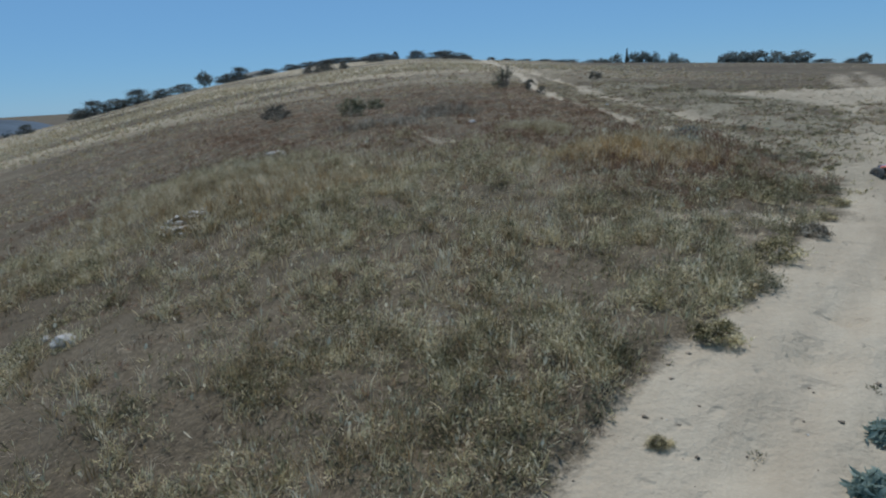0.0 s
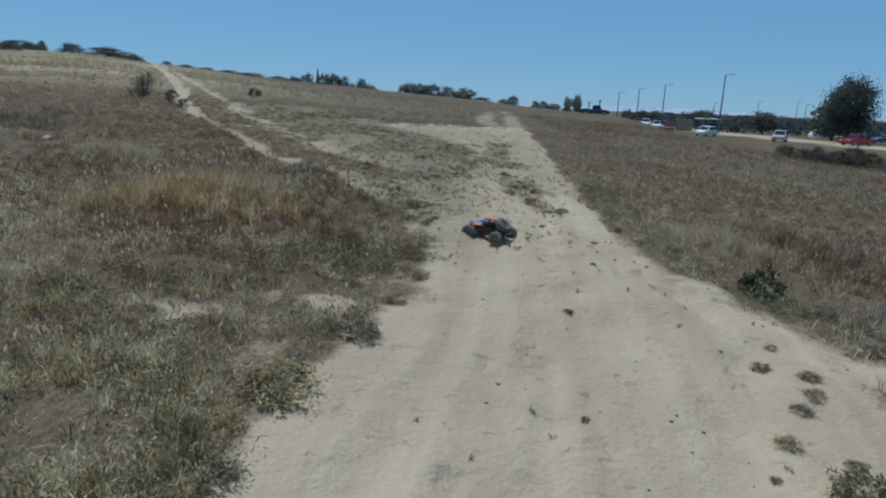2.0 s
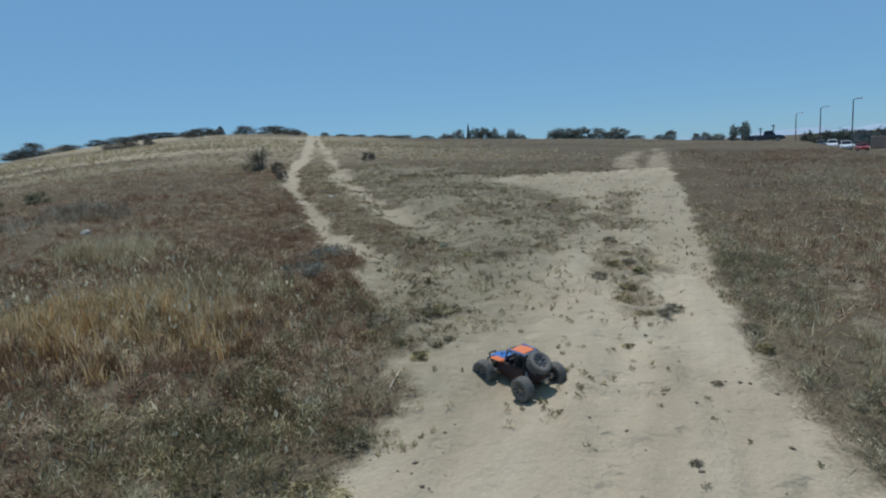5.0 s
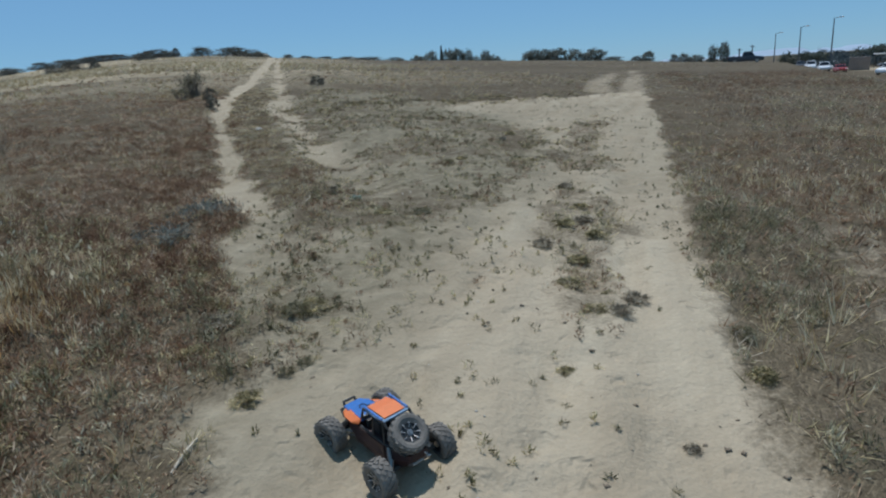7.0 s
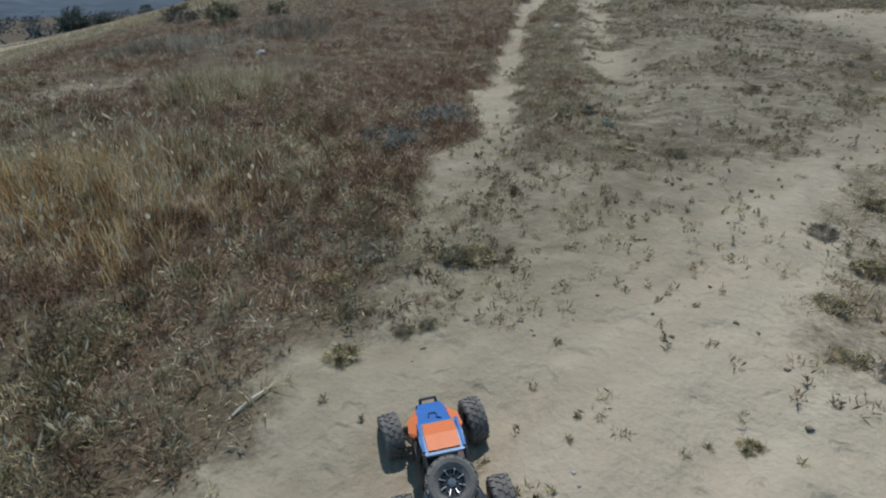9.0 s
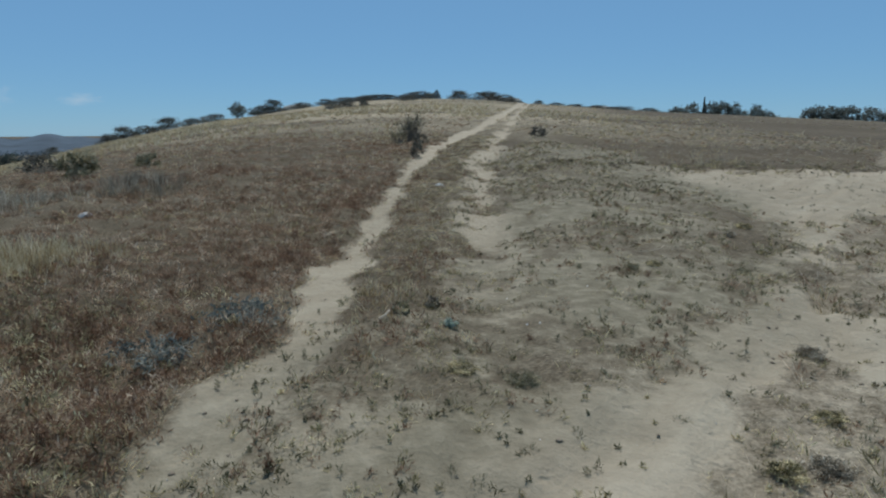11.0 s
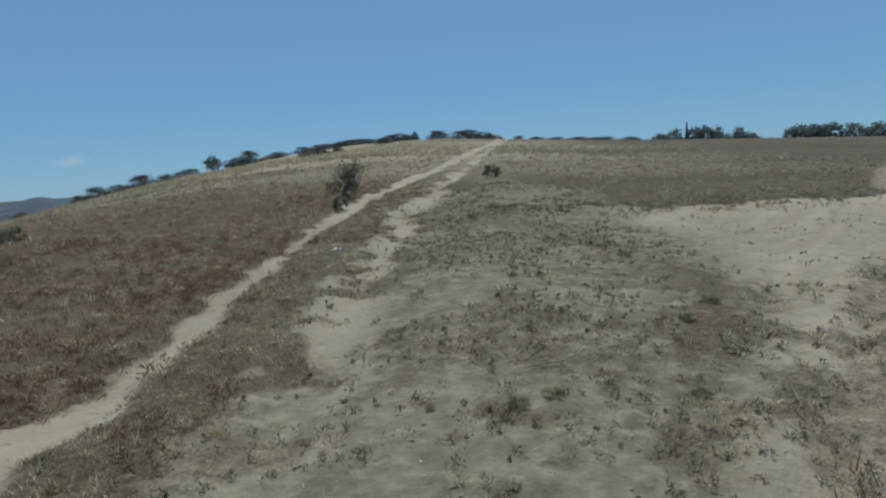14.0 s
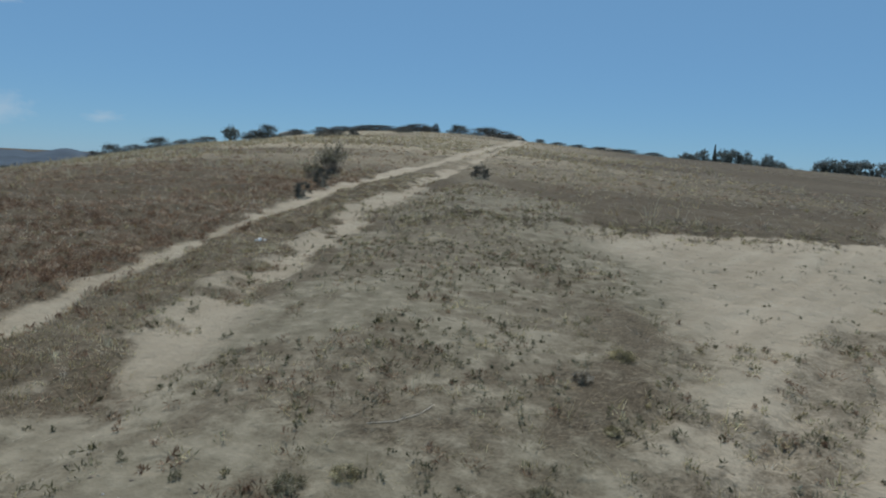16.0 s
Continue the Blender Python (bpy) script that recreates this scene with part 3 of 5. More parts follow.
def downhill(x, y):
    return matted(x, y) * smooth(8.4, 9.4, x - .62 * np.maximum(y - 7, 0))


p = sow(3600, 7.5, 34, 2, 30, lambda x, y: downhill(x, y) * smooth(.35, .6, grain_noise(x, y, 1.6, 93)))
tufts("field_grass", THATCH, "shaggy grey-brown dry grass covering the downhill field", p[::2], sized(len(p[::2]), .10, .30), sized(len(p[::2]), .05, .14), 10, .0062, .9, False, 93)
tufts("field_grass", RUSSET, "rusty stalks standing over the downhill field", p[1::2], sized(len(p[1::2]), .10, .30), sized(len(p[1::2]), .06, .16), 14, .0058, .9, False, 96)
p = sow(800, 7.5, 30, 2, 26, lambda x, y: downhill(x, y) * smooth(.45, .7, grain_noise(x, y, 1.9, 94)))
tufts("field_grass", STRAW, "pale dry grass heads over the downhill field", p, sized(len(p), .12, .32), sized(len(p), .04, .10), 9, .0052, .7, False, 94)


def thin_growth(x, y):
    b = bareness(x, y)
    return smooth(.32, .5, b) * smooth(.9, .66, b) * (.25 + .75 * smooth(.4, .7, grain_noise(x, y, .7, 31)))


def heads(at, lo, hi, seed):
    """Small pale seed heads carried high on thin stalks."""
    q = np.random.default_rng(seed)
    n = len(at)
    z = height(at[:, 0], at[:, 1])
    top = q.uniform(lo, hi, n)
    lean = q.normal(0, .06, (n, 2))
    foot, tip = np.c_[at, z], np.c_[at + lean, z + top]
    w = np.c_[q.normal(0, .001, (n, 2)), np.zeros(n)]
    up = np.c_[lean * .12, np.full(n, .022)] * q.uniform(.6, 1.5, n)[:, None]
    side = np.c_[q.normal(0, .006, (n, 2)), np.zeros(n)]
    v = np.stack([foot - w, foot + w, tip, tip - up, tip + side, tip + up, tip - side], 1).reshape(-1, 3)
    loops = (np.arange(n)[:, None] * 7 + np.array([0, 1, 2, 3, 4, 5, 3, 5, 6])).ravel()
    return tagged(new("seed_heads", mesh_of("seed_heads", v, np.arange(n * 3) * 3, np.full(n * 3, 3), loops, STRAW)), "pale seed heads nodding over the dry grass", "grass", kind="stuff")


def tall_stand(seed, count, cx, cy, rx, ry, lo, hi, mat=STRAW, label="stand of tall pale dry grass leaning on the slope"):
    """A stand of high stalks round one place."""
    q = np.random.default_rng(seed)
    a, o = q.uniform(0, 6.28, count), np.sqrt(q.uniform(0, 1, count)) * q.uniform(.5, 1.15, count)
    at = np.c_[cx + np.cos(a) * o * rx, cy + np.sin(a) * o * ry]
    tufts("tall_grass", mat, label, at, q.uniform(lo, hi, count) * (1.15 - .5 * o), q.uniform(.03, .08, count), 14, .0028, .45, True, seed)


tall_stand(81, 420, 2.75, 8.95, 1.5, 1.05, .14, .38, GOLD, "thin golden dry grass standing on the slope")
tall_stand(80, 110, 3.2, 9.3, 1.1, 1.0, .22, .44)
tall_stand(79, 220, 3.0, 9.0, 1.5, 1.3, .10, .26, RUSSET, "rusty dry stalks among the golden grass")
p = sow(1500, 1.2, 4.7, 7.6, 10.6, lambda x, y: smooth(1.2, .5, (x - 2.9) ** 2 / 2.2 + (y - 9.1) ** 2 / 1.5))
heads(p, .2, .44, 95)
tall_stand(82, 320, 2.1, 12.4, .8, 1.2, .16, .34)
tall_stand(83, 520, -3.3, 9.2, 1.6, 1.8, .12, .30)
tall_stand(89, 420, -2.4, 9.0, 2.6, 2.0, .12, .28)
tall_stand(90, 420, -2.0, 8.2, 1.5, 1.3, .12, .28)
tall_stand(91, 200, -1.7, 8.3, 1.7, 1.3, .10, .26, GOLD, "pale golden dry grass over the hummock")
tall_stand(84, 150, .4, 17.3, 1.2, .9, .18, .42, GREY, "tall grey-white dead stalks on the slope")
tall_stand(85, 160, -1.2, 16.0, 1.6, .8, .18, .40, GREY, "tall grey-white dead stalks on the slope")
tall_stand(86, 230, 8.8, 6.7, .6, .9, .16, .38)
tall_stand(87, 300, 9.9, 6.0, 1.4, 2.2, .16, .40, RUSSET, "tall rusty dead stalks beside the track")
p = sow(1500, -9, 4.7, 11.5, 27, lambda x, y: matted(x, y) * smooth(.4, .65, grain_noise(x, y, 1.4, 97)))
heads(p, .14, .36, 97)
p = sow(9000, -5, 4.5, 1.5, 10, lambda x, y: matted(x, y) * (.3 + .7 * clump(x, y)))
heads(p, .06, .24, 98)
p = sow(900, 8, 16, 2, 16, lambda x, y: matted(x, y))
heads(p, .2, .45, 99)
tall_stand(78, 90, 7.9, 4.2, .6, 1.0, .12, .30, GREY, "thin grey-brown stalks at the sandy edge of the field")
tall_stand(88, 200, 2.3, 8.4, .8, .8, .12, .26, RUSSET, "rusty dry stalks round the tall grass")


p = sow(19000, 3, 19, 7, 30, thin_growth)
tufts("thin_weeds", OLIVE, "scattered small grey-green weeds on pale trodden soil", p, sized(len(p), .02, .07), sized(len(p), .02, .06), 18, .0026, 1.4, False, 71)
p = sow(9000, 3, 19, 7, 30, thin_growth)
tufts("thin_thatch", GREY, "thin dead thatch on pale trodden soil", p, sized(len(p), .015, .045), sized(len(p), .04, .13), 12, .0026, 2.4, False, 72)


def crumbs(name, mat, label, at, size, seed):
    """Small angular lumps, joined in one mesh."""
    r = np.random.default_rng(seed)
    n = len(at)
    shape = np.array([(1, 0, 0), (-1, 0, 0), (0, 1, 0), (0, -1, 0), (0, 0, 1), (0, 0, -.6)], float)
    tri = np.array([(0, 2, 4), (2, 1, 4), (1, 3, 4), (3, 0, 4), (2, 0, 5), (1, 2, 5), (3, 1, 5), (0, 3, 5)])
    s = np.repeat(size[:, None, None], 6, 1) * shape * r.uniform(.5, 1.2, (n, 6, 3))
    a = r.uniform(0, 6.28, n)
    c, q = np.cos(a)[:, None], np.sin(a)[:, None]
    v = np.stack([s[..., 0] * c - s[..., 1] * q, s[..., 0] * q + s[..., 1] * c, s[..., 2] * .7], -1)
    v += np.c_[at, height(at[:, 0], at[:, 1])][:, None, :]
    loops = (np.arange(n)[:, None, None] * 6 + tri).ravel()
    return tagged(new(name, mesh_of(name, v.reshape(-1, 3), np.arange(n * 8) * 3, np.full(n * 8, 3), loops, mat)), label, "gravel", kind="stuff")


def mounds(name, mat, label, at, wide, tall, leaves, leaf, seed):
    """Low domes of thin leaves, joined in one mesh."""
    r = np.random.default_rng(seed)
    n = len(at) * leaves
    a, u = r.uniform(0, 6.28, n), r.uniform(0, 1, n)
    o = np.sqrt(r.uniform(0, 1, n)) * np.sqrt(1 - u * u * .8)
    w, h = np.repeat(wide, leaves), np.repeat(tall, leaves)
    c = np.repeat(np.asarray(at), leaves, 0)
    c = np.c_[c + np.stack([np.cos(a), np.sin(a)], 1) * (o * w)[:, None], np.zeros(n)]
    c[:, 2] = height(c[:, 0], c[:, 1]) + u * h
    d = np.stack([np.cos(a) * o, np.sin(a) * o, .35 + u], 1) + r.normal(0, .55, (n, 3))
    d /= np.linalg.norm(d, axis=1)[:, None]
    side = np.cross(d, r.normal(0, 1, (n, 3)))
    side /= np.linalg.norm(side, axis=1)[:, None]
    s = leaf * r.uniform(.5, 1.5, n)[:, None]
    v = np.stack([c - d * s * 1.6, c + side * s * .26, c + d * s * 1.6, c - side * s * .26], 1).reshape(-1, 3)
    loops = (np.arange(n)[:, None] * 4 + np.array([0, 1, 2, 0, 2, 3])).ravel()
    return tagged(new(name, mesh_of(name, v, np.arange(n * 2) * 3, np.full(n * 2, 3), loops, mat)), label, "weeds", kind="stuff")


def edge_strip(x, y):
    """The bushy seam along the road's downhill and uphill sides."""
    d = np.minimum(to_line(x, y, ROAD_LEFT[1:11]), to_line(x, y, ROAD_RIGHT[8:17]))
    return smooth(1.3, .1, d) * smooth(.6, .3, bareness(x, y)) * smooth(.35, .65, grain_noise(x, y, .5, 51)) * (1 - .35 * smooth(5.8, 7.2, y) * smooth(6.0, 5.2, x))


p = sow(8500, -2, 10, 0, 11, edge_strip)
mounds("leafy_weeds", SAGE_DRY, "bushy olive-grey weeds along the edge of the sandy track", p, sized(len(p), .05, .14), sized(len(p), .06, .17), 54, .011, 61)
for k, (mat, count, label) in enumerate(((OLIVE, 26000, "bushy olive-grey weeds among the dry grass"), (STRAW, 9000, "shaggy straw-coloured clumps among the weeds"), (GREY, 1500, "grey shaggy clumps among the weeds"))):
    p = sow(count, -6, 6, 1.2, 12.5, lambda x, y: matted(x, y) * clump(x, y) * (1 - .95 * russet_share(x, y)) * (1 - .8 * rut_strip(x, y)) * smooth(.2, .55, grain_noise(x, y, .8, 52 + 5 * k)) * (1 if k == 0 else smooth(3.2, 1.6, x)))
    mounds("shaggy_weeds", mat, label, p, sized(len(p), .05, .16), sized(len(p), .06, .21), 40, .0105, 162 + k)
p = sow(17000, -7, 6, 2, 20, lambda x, y: thick_growth(x, y) * russet_share(x, y) * smooth(.3, .6, grain_noise(x, y, .6, 53)))
for k, mat in enumerate((RUSSET, RUST)):
    q = p[k::2]
    mounds("rusty_weeds", mat, "low rust-brown dried weeds on the slope", q, sized(len(q), .05, .14), sized(len(q), .05, .14), 24, .015, 63 + 40 * k)
p = sow(2600, -4, 4.6, 1.8, 9, lambda x, y: matted(x, y) * clump(x, y) * (.25 + .75 * smooth(2.2, .4, to_line(x, y, ROAD_LEFT[1:10]))) * smooth(9.4, 7.4, y))
mounds("bushy_weeds", OLIVE, "rounded olive-brown herb bushes beside the sandy track", p[::2], sized(len(p[::2]), .09, .2), sized(len(p[::2]), .10, .24), 130, .0100, 70)
mounds("bushy_weeds", SAGE_DRY, "rounded pale half-dry herb bushes beside the sandy track", p[1::2], sized(len(p[1::2]), .08, .18), sized(len(p[1::2]), .08, .22), 115, .0100, 71)
p = sow(900, -1.8, 2.4, 1.3, 4.6, lambda x, y: matted(x, y) * .65)
mounds("shaggy_weeds", OLIVE, "bushy olive-grey weeds among the dry grass", p, sized(len(p), .05, .14), sized(len(p), .05, .17), 36, .0105, 172)
p = sow(9000, 1.2, 5.1, 6.0, 12.0, lambda x, y: matted(x, y) * smooth(1.4, 3.0, x) * smooth(6.2, 8.0, y) * smooth(12, 10.6, y) * (1 - smooth(1.4, .4, to_line(x, y, ROAD_LEFT[1:11])) * smooth(10.5, 9, y) * (.9 - .4 * smooth(6, 7.5, y))) * (.35 + .65 * smooth(.35, .65, grain_noise(x, y, .5, 58))))
for k, mat in enumerate((RUSSET, RUST)):
    q = p[k::2]
    mounds("rusty_weeds", mat, "fluffy rust-brown dried weeds beside the sandy track", q, sized(len(q), .04, .12), sized(len(q), .04, .13), 24, .0115, 68 + 50 * k)
p = sow(2600, 6.5, 16, 2, 14, lambda x, y: thick_growth(x, y) * russet_share(x, y) * smooth(.4, .7, grain_noise(x, y, .6, 54)))
mounds("rusty_weeds", RUSSET, "low rust-brown dried weeds on the slope", p, sized(len(p), .05, .14), sized(len(p), .05, .14), 26, .016, 64)
p = sow(12000, 7.5, 44, 2, 44, lambda x, y: downhill(x, y) * (.2 + .8 * smooth(.36, .62, grain_noise(x, y, 1.3, 60) * .6 + grain_noise(x, y, 4.5, 62) * .4)))
tone = grain_noise(p[:, 0], p[:, 1], 3.2, 67) * .6 + grain_noise(p[:, 0], p[:, 1], 1.1, 68) * .4 + rng.normal(0, .07, len(p)) + .06 * smooth(16, 10, p[:, 0]) * smooth(8, 9.5, p[:, 0])
for k, (mat, lo, hi, label) in enumerate(((SAGE_DRY, -1, .34, "half-dry olive bushes over the downhill field"), (THATCH, .34, .49, "bushy grey-brown dead weeds over the downhill field"), (RUSSET, .49, .58, "bushy brown dried weeds over the downhill field"), (RUST, .58, 2, "bushy rust-red dried weeds over the downhill field"))):
    q = p[(tone >= lo) & (tone < hi)]
    far = 1 + .035 * np.hypot(q[:, 0] - 6, q[:, 1] - 5)
    mounds("field_weeds", mat, label, q, sized(len(q), .08, .24) * far, sized(len(q), .07, .24) * far ** .5, 26, .024, 264 + k)
p = sow(2200, 1, 17, 1, 25, lambda x, y: smooth(.6, .9, bareness(x, y)) * (.05 + .5 * smooth(.55, .8, grain_noise(x, y, 1.2, 57)) + .5 * smooth(1.6, .2, to_line(x, y, ROAD_RIGHT[7:17]))))
mounds("sand_sprigs", SAGE, "tiny weeds dotted over the sandy track", p, sized(len(p), .012, .05), sized(len(p), .01, .04), 20, .009, 66)
p = sow(1500, 4.5, 7.4, 6.8, 12, lambda x, y: smooth(.45, .8, bareness(x, y)) * (.1 + .9 * smooth(.45, .7, grain_noise(x, y, .6, 59))) * smooth(2.2, .4, to_line(x, y, ROAD_LEFT[6:13])))
mounds("sand_sprigs", OLIVE, "small olive weeds dotted over the sandy edge of the track", p, sized(len(p), .015, .055), sized(len(p), .015, .055), 20, .009, 69)
p = sow(13000, 4.5, 13, 8, 27, lambda x, y: smooth(.28, .45, bareness(x, y)) * smooth(.95, .6, bareness(x, y)) * (.12 + smooth(.5, .75, grain_noise(x, y, .5, 55))))
for k, (mat, label) in enumerate(((SAGE, "tiny dusty weeds dotted over trodden soil"), (OLIVE, "small olive-brown weeds dotted over trodden soil"), (RUSSET, "small rusty dried weeds dotted over trodden soil"))):
    q = p[k::3]
    mounds("small_weeds", mat, label, q, sized(len(q), .02, .10), sized(len(q), .02, .07), 26, .010, 65 + 20 * k)


p = sow(7000, 5.2, 14.5, 9.5, 24, lambda x, y: smooth(.3, .5, bareness(x, y)) * (.1 + .9 * smooth(.42, .7, grain_noise(x, y, .9, 65))) * (.25 + .75 * smooth(-.6, .4, within(x, y, SPARSE))))
mounds("dark_sprigs", SPRIG, "small dark green-brown sprigs dotted over trodden soil", p, sized(len(p), .012, .07), sized(len(p), .015, .06), 22, .0085, 290)
p = sow(1500, 4.6, 7.2, 8.2, 12.5, lambda x, y: smooth(.45, .7, bareness(x, y)) * smooth(2.3, .3, to_line(x, y, ROAD_LEFT[7:12])) * (.12 + .88 * smooth(.42, .66, grain_noise(x, y, .5, 66))))
for k, (mat, label) in enumerate(((OLIVE, "small olive weeds dotted over the sand beside the ruts"), (SPRIG, "small dark weeds dotted over the sand beside the ruts"), (RUSSET, "small rusty weeds dotted over the sand beside the ruts"))):
    q = p[k::3]
    mounds("sand_weeds", mat, label, q, sized(len(q), .02, .085), sized(len(q), .015, .055), 26, .0085, 294 + k)
TOP_EDGE = [(5.9, 21.6), (8.4, 21.6), (9.8, 21.9), (11.5, 22.6), (13.4, 23.1), (15.6, 24.6)]
p = sow(8500, 5.5, 17, 19.5, 27, lambda x, y: smooth(1.3, .0, np.abs(to_line(x, y, TOP_EDGE) + (grain_noise(x, y, .8, 63) - .5) * 1.2)) * smooth(.42, .62, grain_noise(x, y, .38, 64)))
for k, (mat, label) in enumerate(((OLIVE, "dusty olive weeds along the ragged edge of the sand"), (THATCH, "dead brown weeds along the ragged edge of the sand"))):
    q = p[k::2]
    mounds("edge_weeds", mat, label, q, sized(len(q), .04, .14), sized(len(q), .03, .11), 26, .013, 280 + k)
p = sow(13000, 0, 19, 1, 27, lambda x, y: smooth(.45, .8, bareness(x, y)) * (.12 + .88 * smooth(.5, .8, grain_noise(x, y, .8, 41))))
crumbs("dirt_clods", CLOD, "small brown clods and crumbs of dirt on the sand", p, sized(len(p), .004, .024), 5)
p = sow(2600, 0, 19, 1, 27, lambda x, y: smooth(.4, .8, bareness(x, y)))
crumbs("pebbles", STONE, "pale pebbles lying on the sandy track", p, sized(len(p), .003, .011), 6)


# ---- building blocks ----
def part(name, bm, mat, parent, label="", at=None, smooth_faces=False):
    """Links a bmesh as one mesh object under a thing or a part."""
    me = bpy.data.meshes.new(name)
    for f in bm.faces:
        f.smooth = smooth_faces
    bm.to_mesh(me)
    bm.free()
    return part_of(name, me, mat, parent, label, at)


def part_of(name, me, mat, parent, label="", at=None):
    if not me.materials:
        me.materials.append(mat)
    ob = new(name, me)
    ob.parent = parent
    if at is not None:
        ob.matrix_basis = at
    return tagged(ob, label)


def thing(name, label, category, at, group=""):
    ob = new(name)
    ob.empty_display_size = 0.1
    ob.matrix_basis = at
    return tagged(ob, label, category, group)


def box(bm, centre, size, bevel=0.0, turn=None):
    m = Matrix.Translation(centre) @ (turn or Matrix()) @ Matrix.Diagonal((*size, 1))
    made = bmesh.ops.create_cube(bm, size=1, matrix=m)
    if bevel:
        edges = {e for v in made["verts"] for e in v.link_edges}
        bmesh.ops.bevel(bm, geom=list(edges), offset=bevel, segments=2, affect="EDGES", profile=0.6)


def tube(bm, a, b, r, r2=None, seg=8):
    a, b = Vector(a), Vector(b)
    way = b - a
    m = Matrix.Translation((a + b) / 2) @ way.to_track_quat("Z", "Y").to_matrix().to_4x4()
    bmesh.ops.create_cone(bm, cap_ends=True, segments=seg, radius1=r, radius2=r if r2 is None else r2, depth=way.length, matrix=m)


def path_tube(bm, points, r, seg=8):
    for a, b in zip(points, points[1:]):
        tube(bm, a, b, r, seg=seg)
    for q in points[1:-1]:
        bmesh.ops.create_icosphere(bm, subdivisions=1, radius=r * 1.02, matrix=Matrix.Translation(q))


def lathe(bm, profile, seg=24):
    """Turns a profile of (radius, along) round the x axis."""
    rings = []
    for i in range(seg):
        a = 2 * math.pi * i / seg
        rings.append([bm.verts.new((x, r * math.cos(a), r * math.sin(a))) for r, x in profile])
    for i in range(seg):
        p, q = rings[i], rings[(i + 1) % seg]
        for j in range(len(profile) - 1):
            bm.faces.new((p[j], p[j + 1], q[j + 1], q[j]))


def loft(bm, sections, cap=True):
    """Skins cross-sections that all have the same number of points."""
    rows = [[bm.verts.new(v) for v in s] for s in sections]
    n = len(rows[0])
    for p, q in zip(rows, rows[1:]):
        for j in range(n):
            bm.faces.new((p[j], p[(j + 1) % n], q[(j + 1) % n], q[j]))
    if cap:
        bm.faces.new(rows[0][::-1])
        bm.faces.new(rows[-1])
    bmesh.ops.recalc_face_normals(bm, faces=bm.faces[:])


def stand(x, y, turn=0.0, scale=(1, 1, 1), sink=0.0):
    """Upright on the ground at x, y."""
    return pose(x, y, ground_z(x, y) - sink, 0, 0, turn) @ Matrix.Diagonal((*scale, 1))


# ---- the radio-controlled rock buggy ----
RUBBER = plain("dusty_rubber", (0.165, 0.152, 0.130), 0.9, grain=90, vary=0.4, relief=0.001)
BLACK = plain("black_plastic", (0.035, 0.033, 0.03), 0.5, grain=60, vary=0.3)
DARK_ALLOY = plain("dark_alloy", (0.075, 0.072, 0.068), 0.45, 0.3, grain=60, vary=0.3)
BRIGHT_ALLOY = plain("bright_alloy", (0.55, 0.53, 0.5), 0.4, 0.5, grain=60, vary=0.15)
STEEL = plain("worn_steel", (0.35, 0.34, 0.32), 0.4, 0.9, grain=80, vary=0.2)
ORANGE = plain("orange_paint", (0.72, 0.19, 0.05), 0.35, grain=45, vary=0.12)
BLUE = plain("blue_paint", (0.045, 0.15, 0.42), 0.35, grain=45, vary=0.15)
SILVER = plain("silver_paint", (0.20, 0.30, 0.42), 0.3, 0.3, grain=45, vary=0.15)
MAROON = plain("maroon_plastic", (0.055, 0.024, 0.021), 0.55, grain=50, vary=0.3)
LAMP = plain("lamp_lens", (0.85, 0.86, 0.88), 0.2, grain=40, vary=0.05)


def tyre_mesh(radius, width):
    bm = bmesh.new()
    h, r = width / 2, radius
    lathe(bm, [(r * .51, -h * .72), (r * .7, -h * .98), (r * .86, -h), (r * .95, -h * .82), (r * .965, -h * .3), (r * .965, h * .3),
               (r * .95, h * .82), (r * .86, h), (r * .7, h * .98), (r * .51, h * .72), (r * .51, -h * .72)], 28)
    n = 18
    for i in range(n):
        for row, offset in ((-.68, 0), (-.22, .5), (.22, 0), (.68, .5)):
            a = 2 * math.pi * (i + offset) / n
            turn = Matrix.Rotation(a, 4, "X") @ Matrix.Translation((row * h, 0, r * (.975 if abs(row) < .5 else .95))) @ Matrix.Rotation(.5 if row > 0 else -.5, 4, "Z")
            box(bm, (0, 0, 0), (1, 1, 1), 0, turn @ Matrix.Diagonal((h * .40, r * .2, r * .07, 1)))
    me = bpy.data.meshes.new("tyre")
    bm.to_mesh(me)
    bm.free()
    return me


def rim_mesh(radius, width):
    bm = bmesh.new()
    h, r = width / 2, radius * .515
    lathe(bm, [(r, -h * .8), (r, h * .8), (r * .9, h * .8), (r * .86, h * .4), (r * .86, -h * .8), (r, -h * .8)], 24)
    for i in range(8):
        a = 2 * math.pi * i / 8
        m = Matrix.Rotation(a, 4, "X")
        box(bm, (0, 0, 0), (1, 1, 1), 0, m @ Matrix.Translation((h * .45, 0, r * .55)) @ Matrix.Diagonal((h * .28, r * .2, r * .72, 1)))
    me = bpy.data.meshes.new("rim")
    bm.to_mesh(me)
    bm.free()
    return me


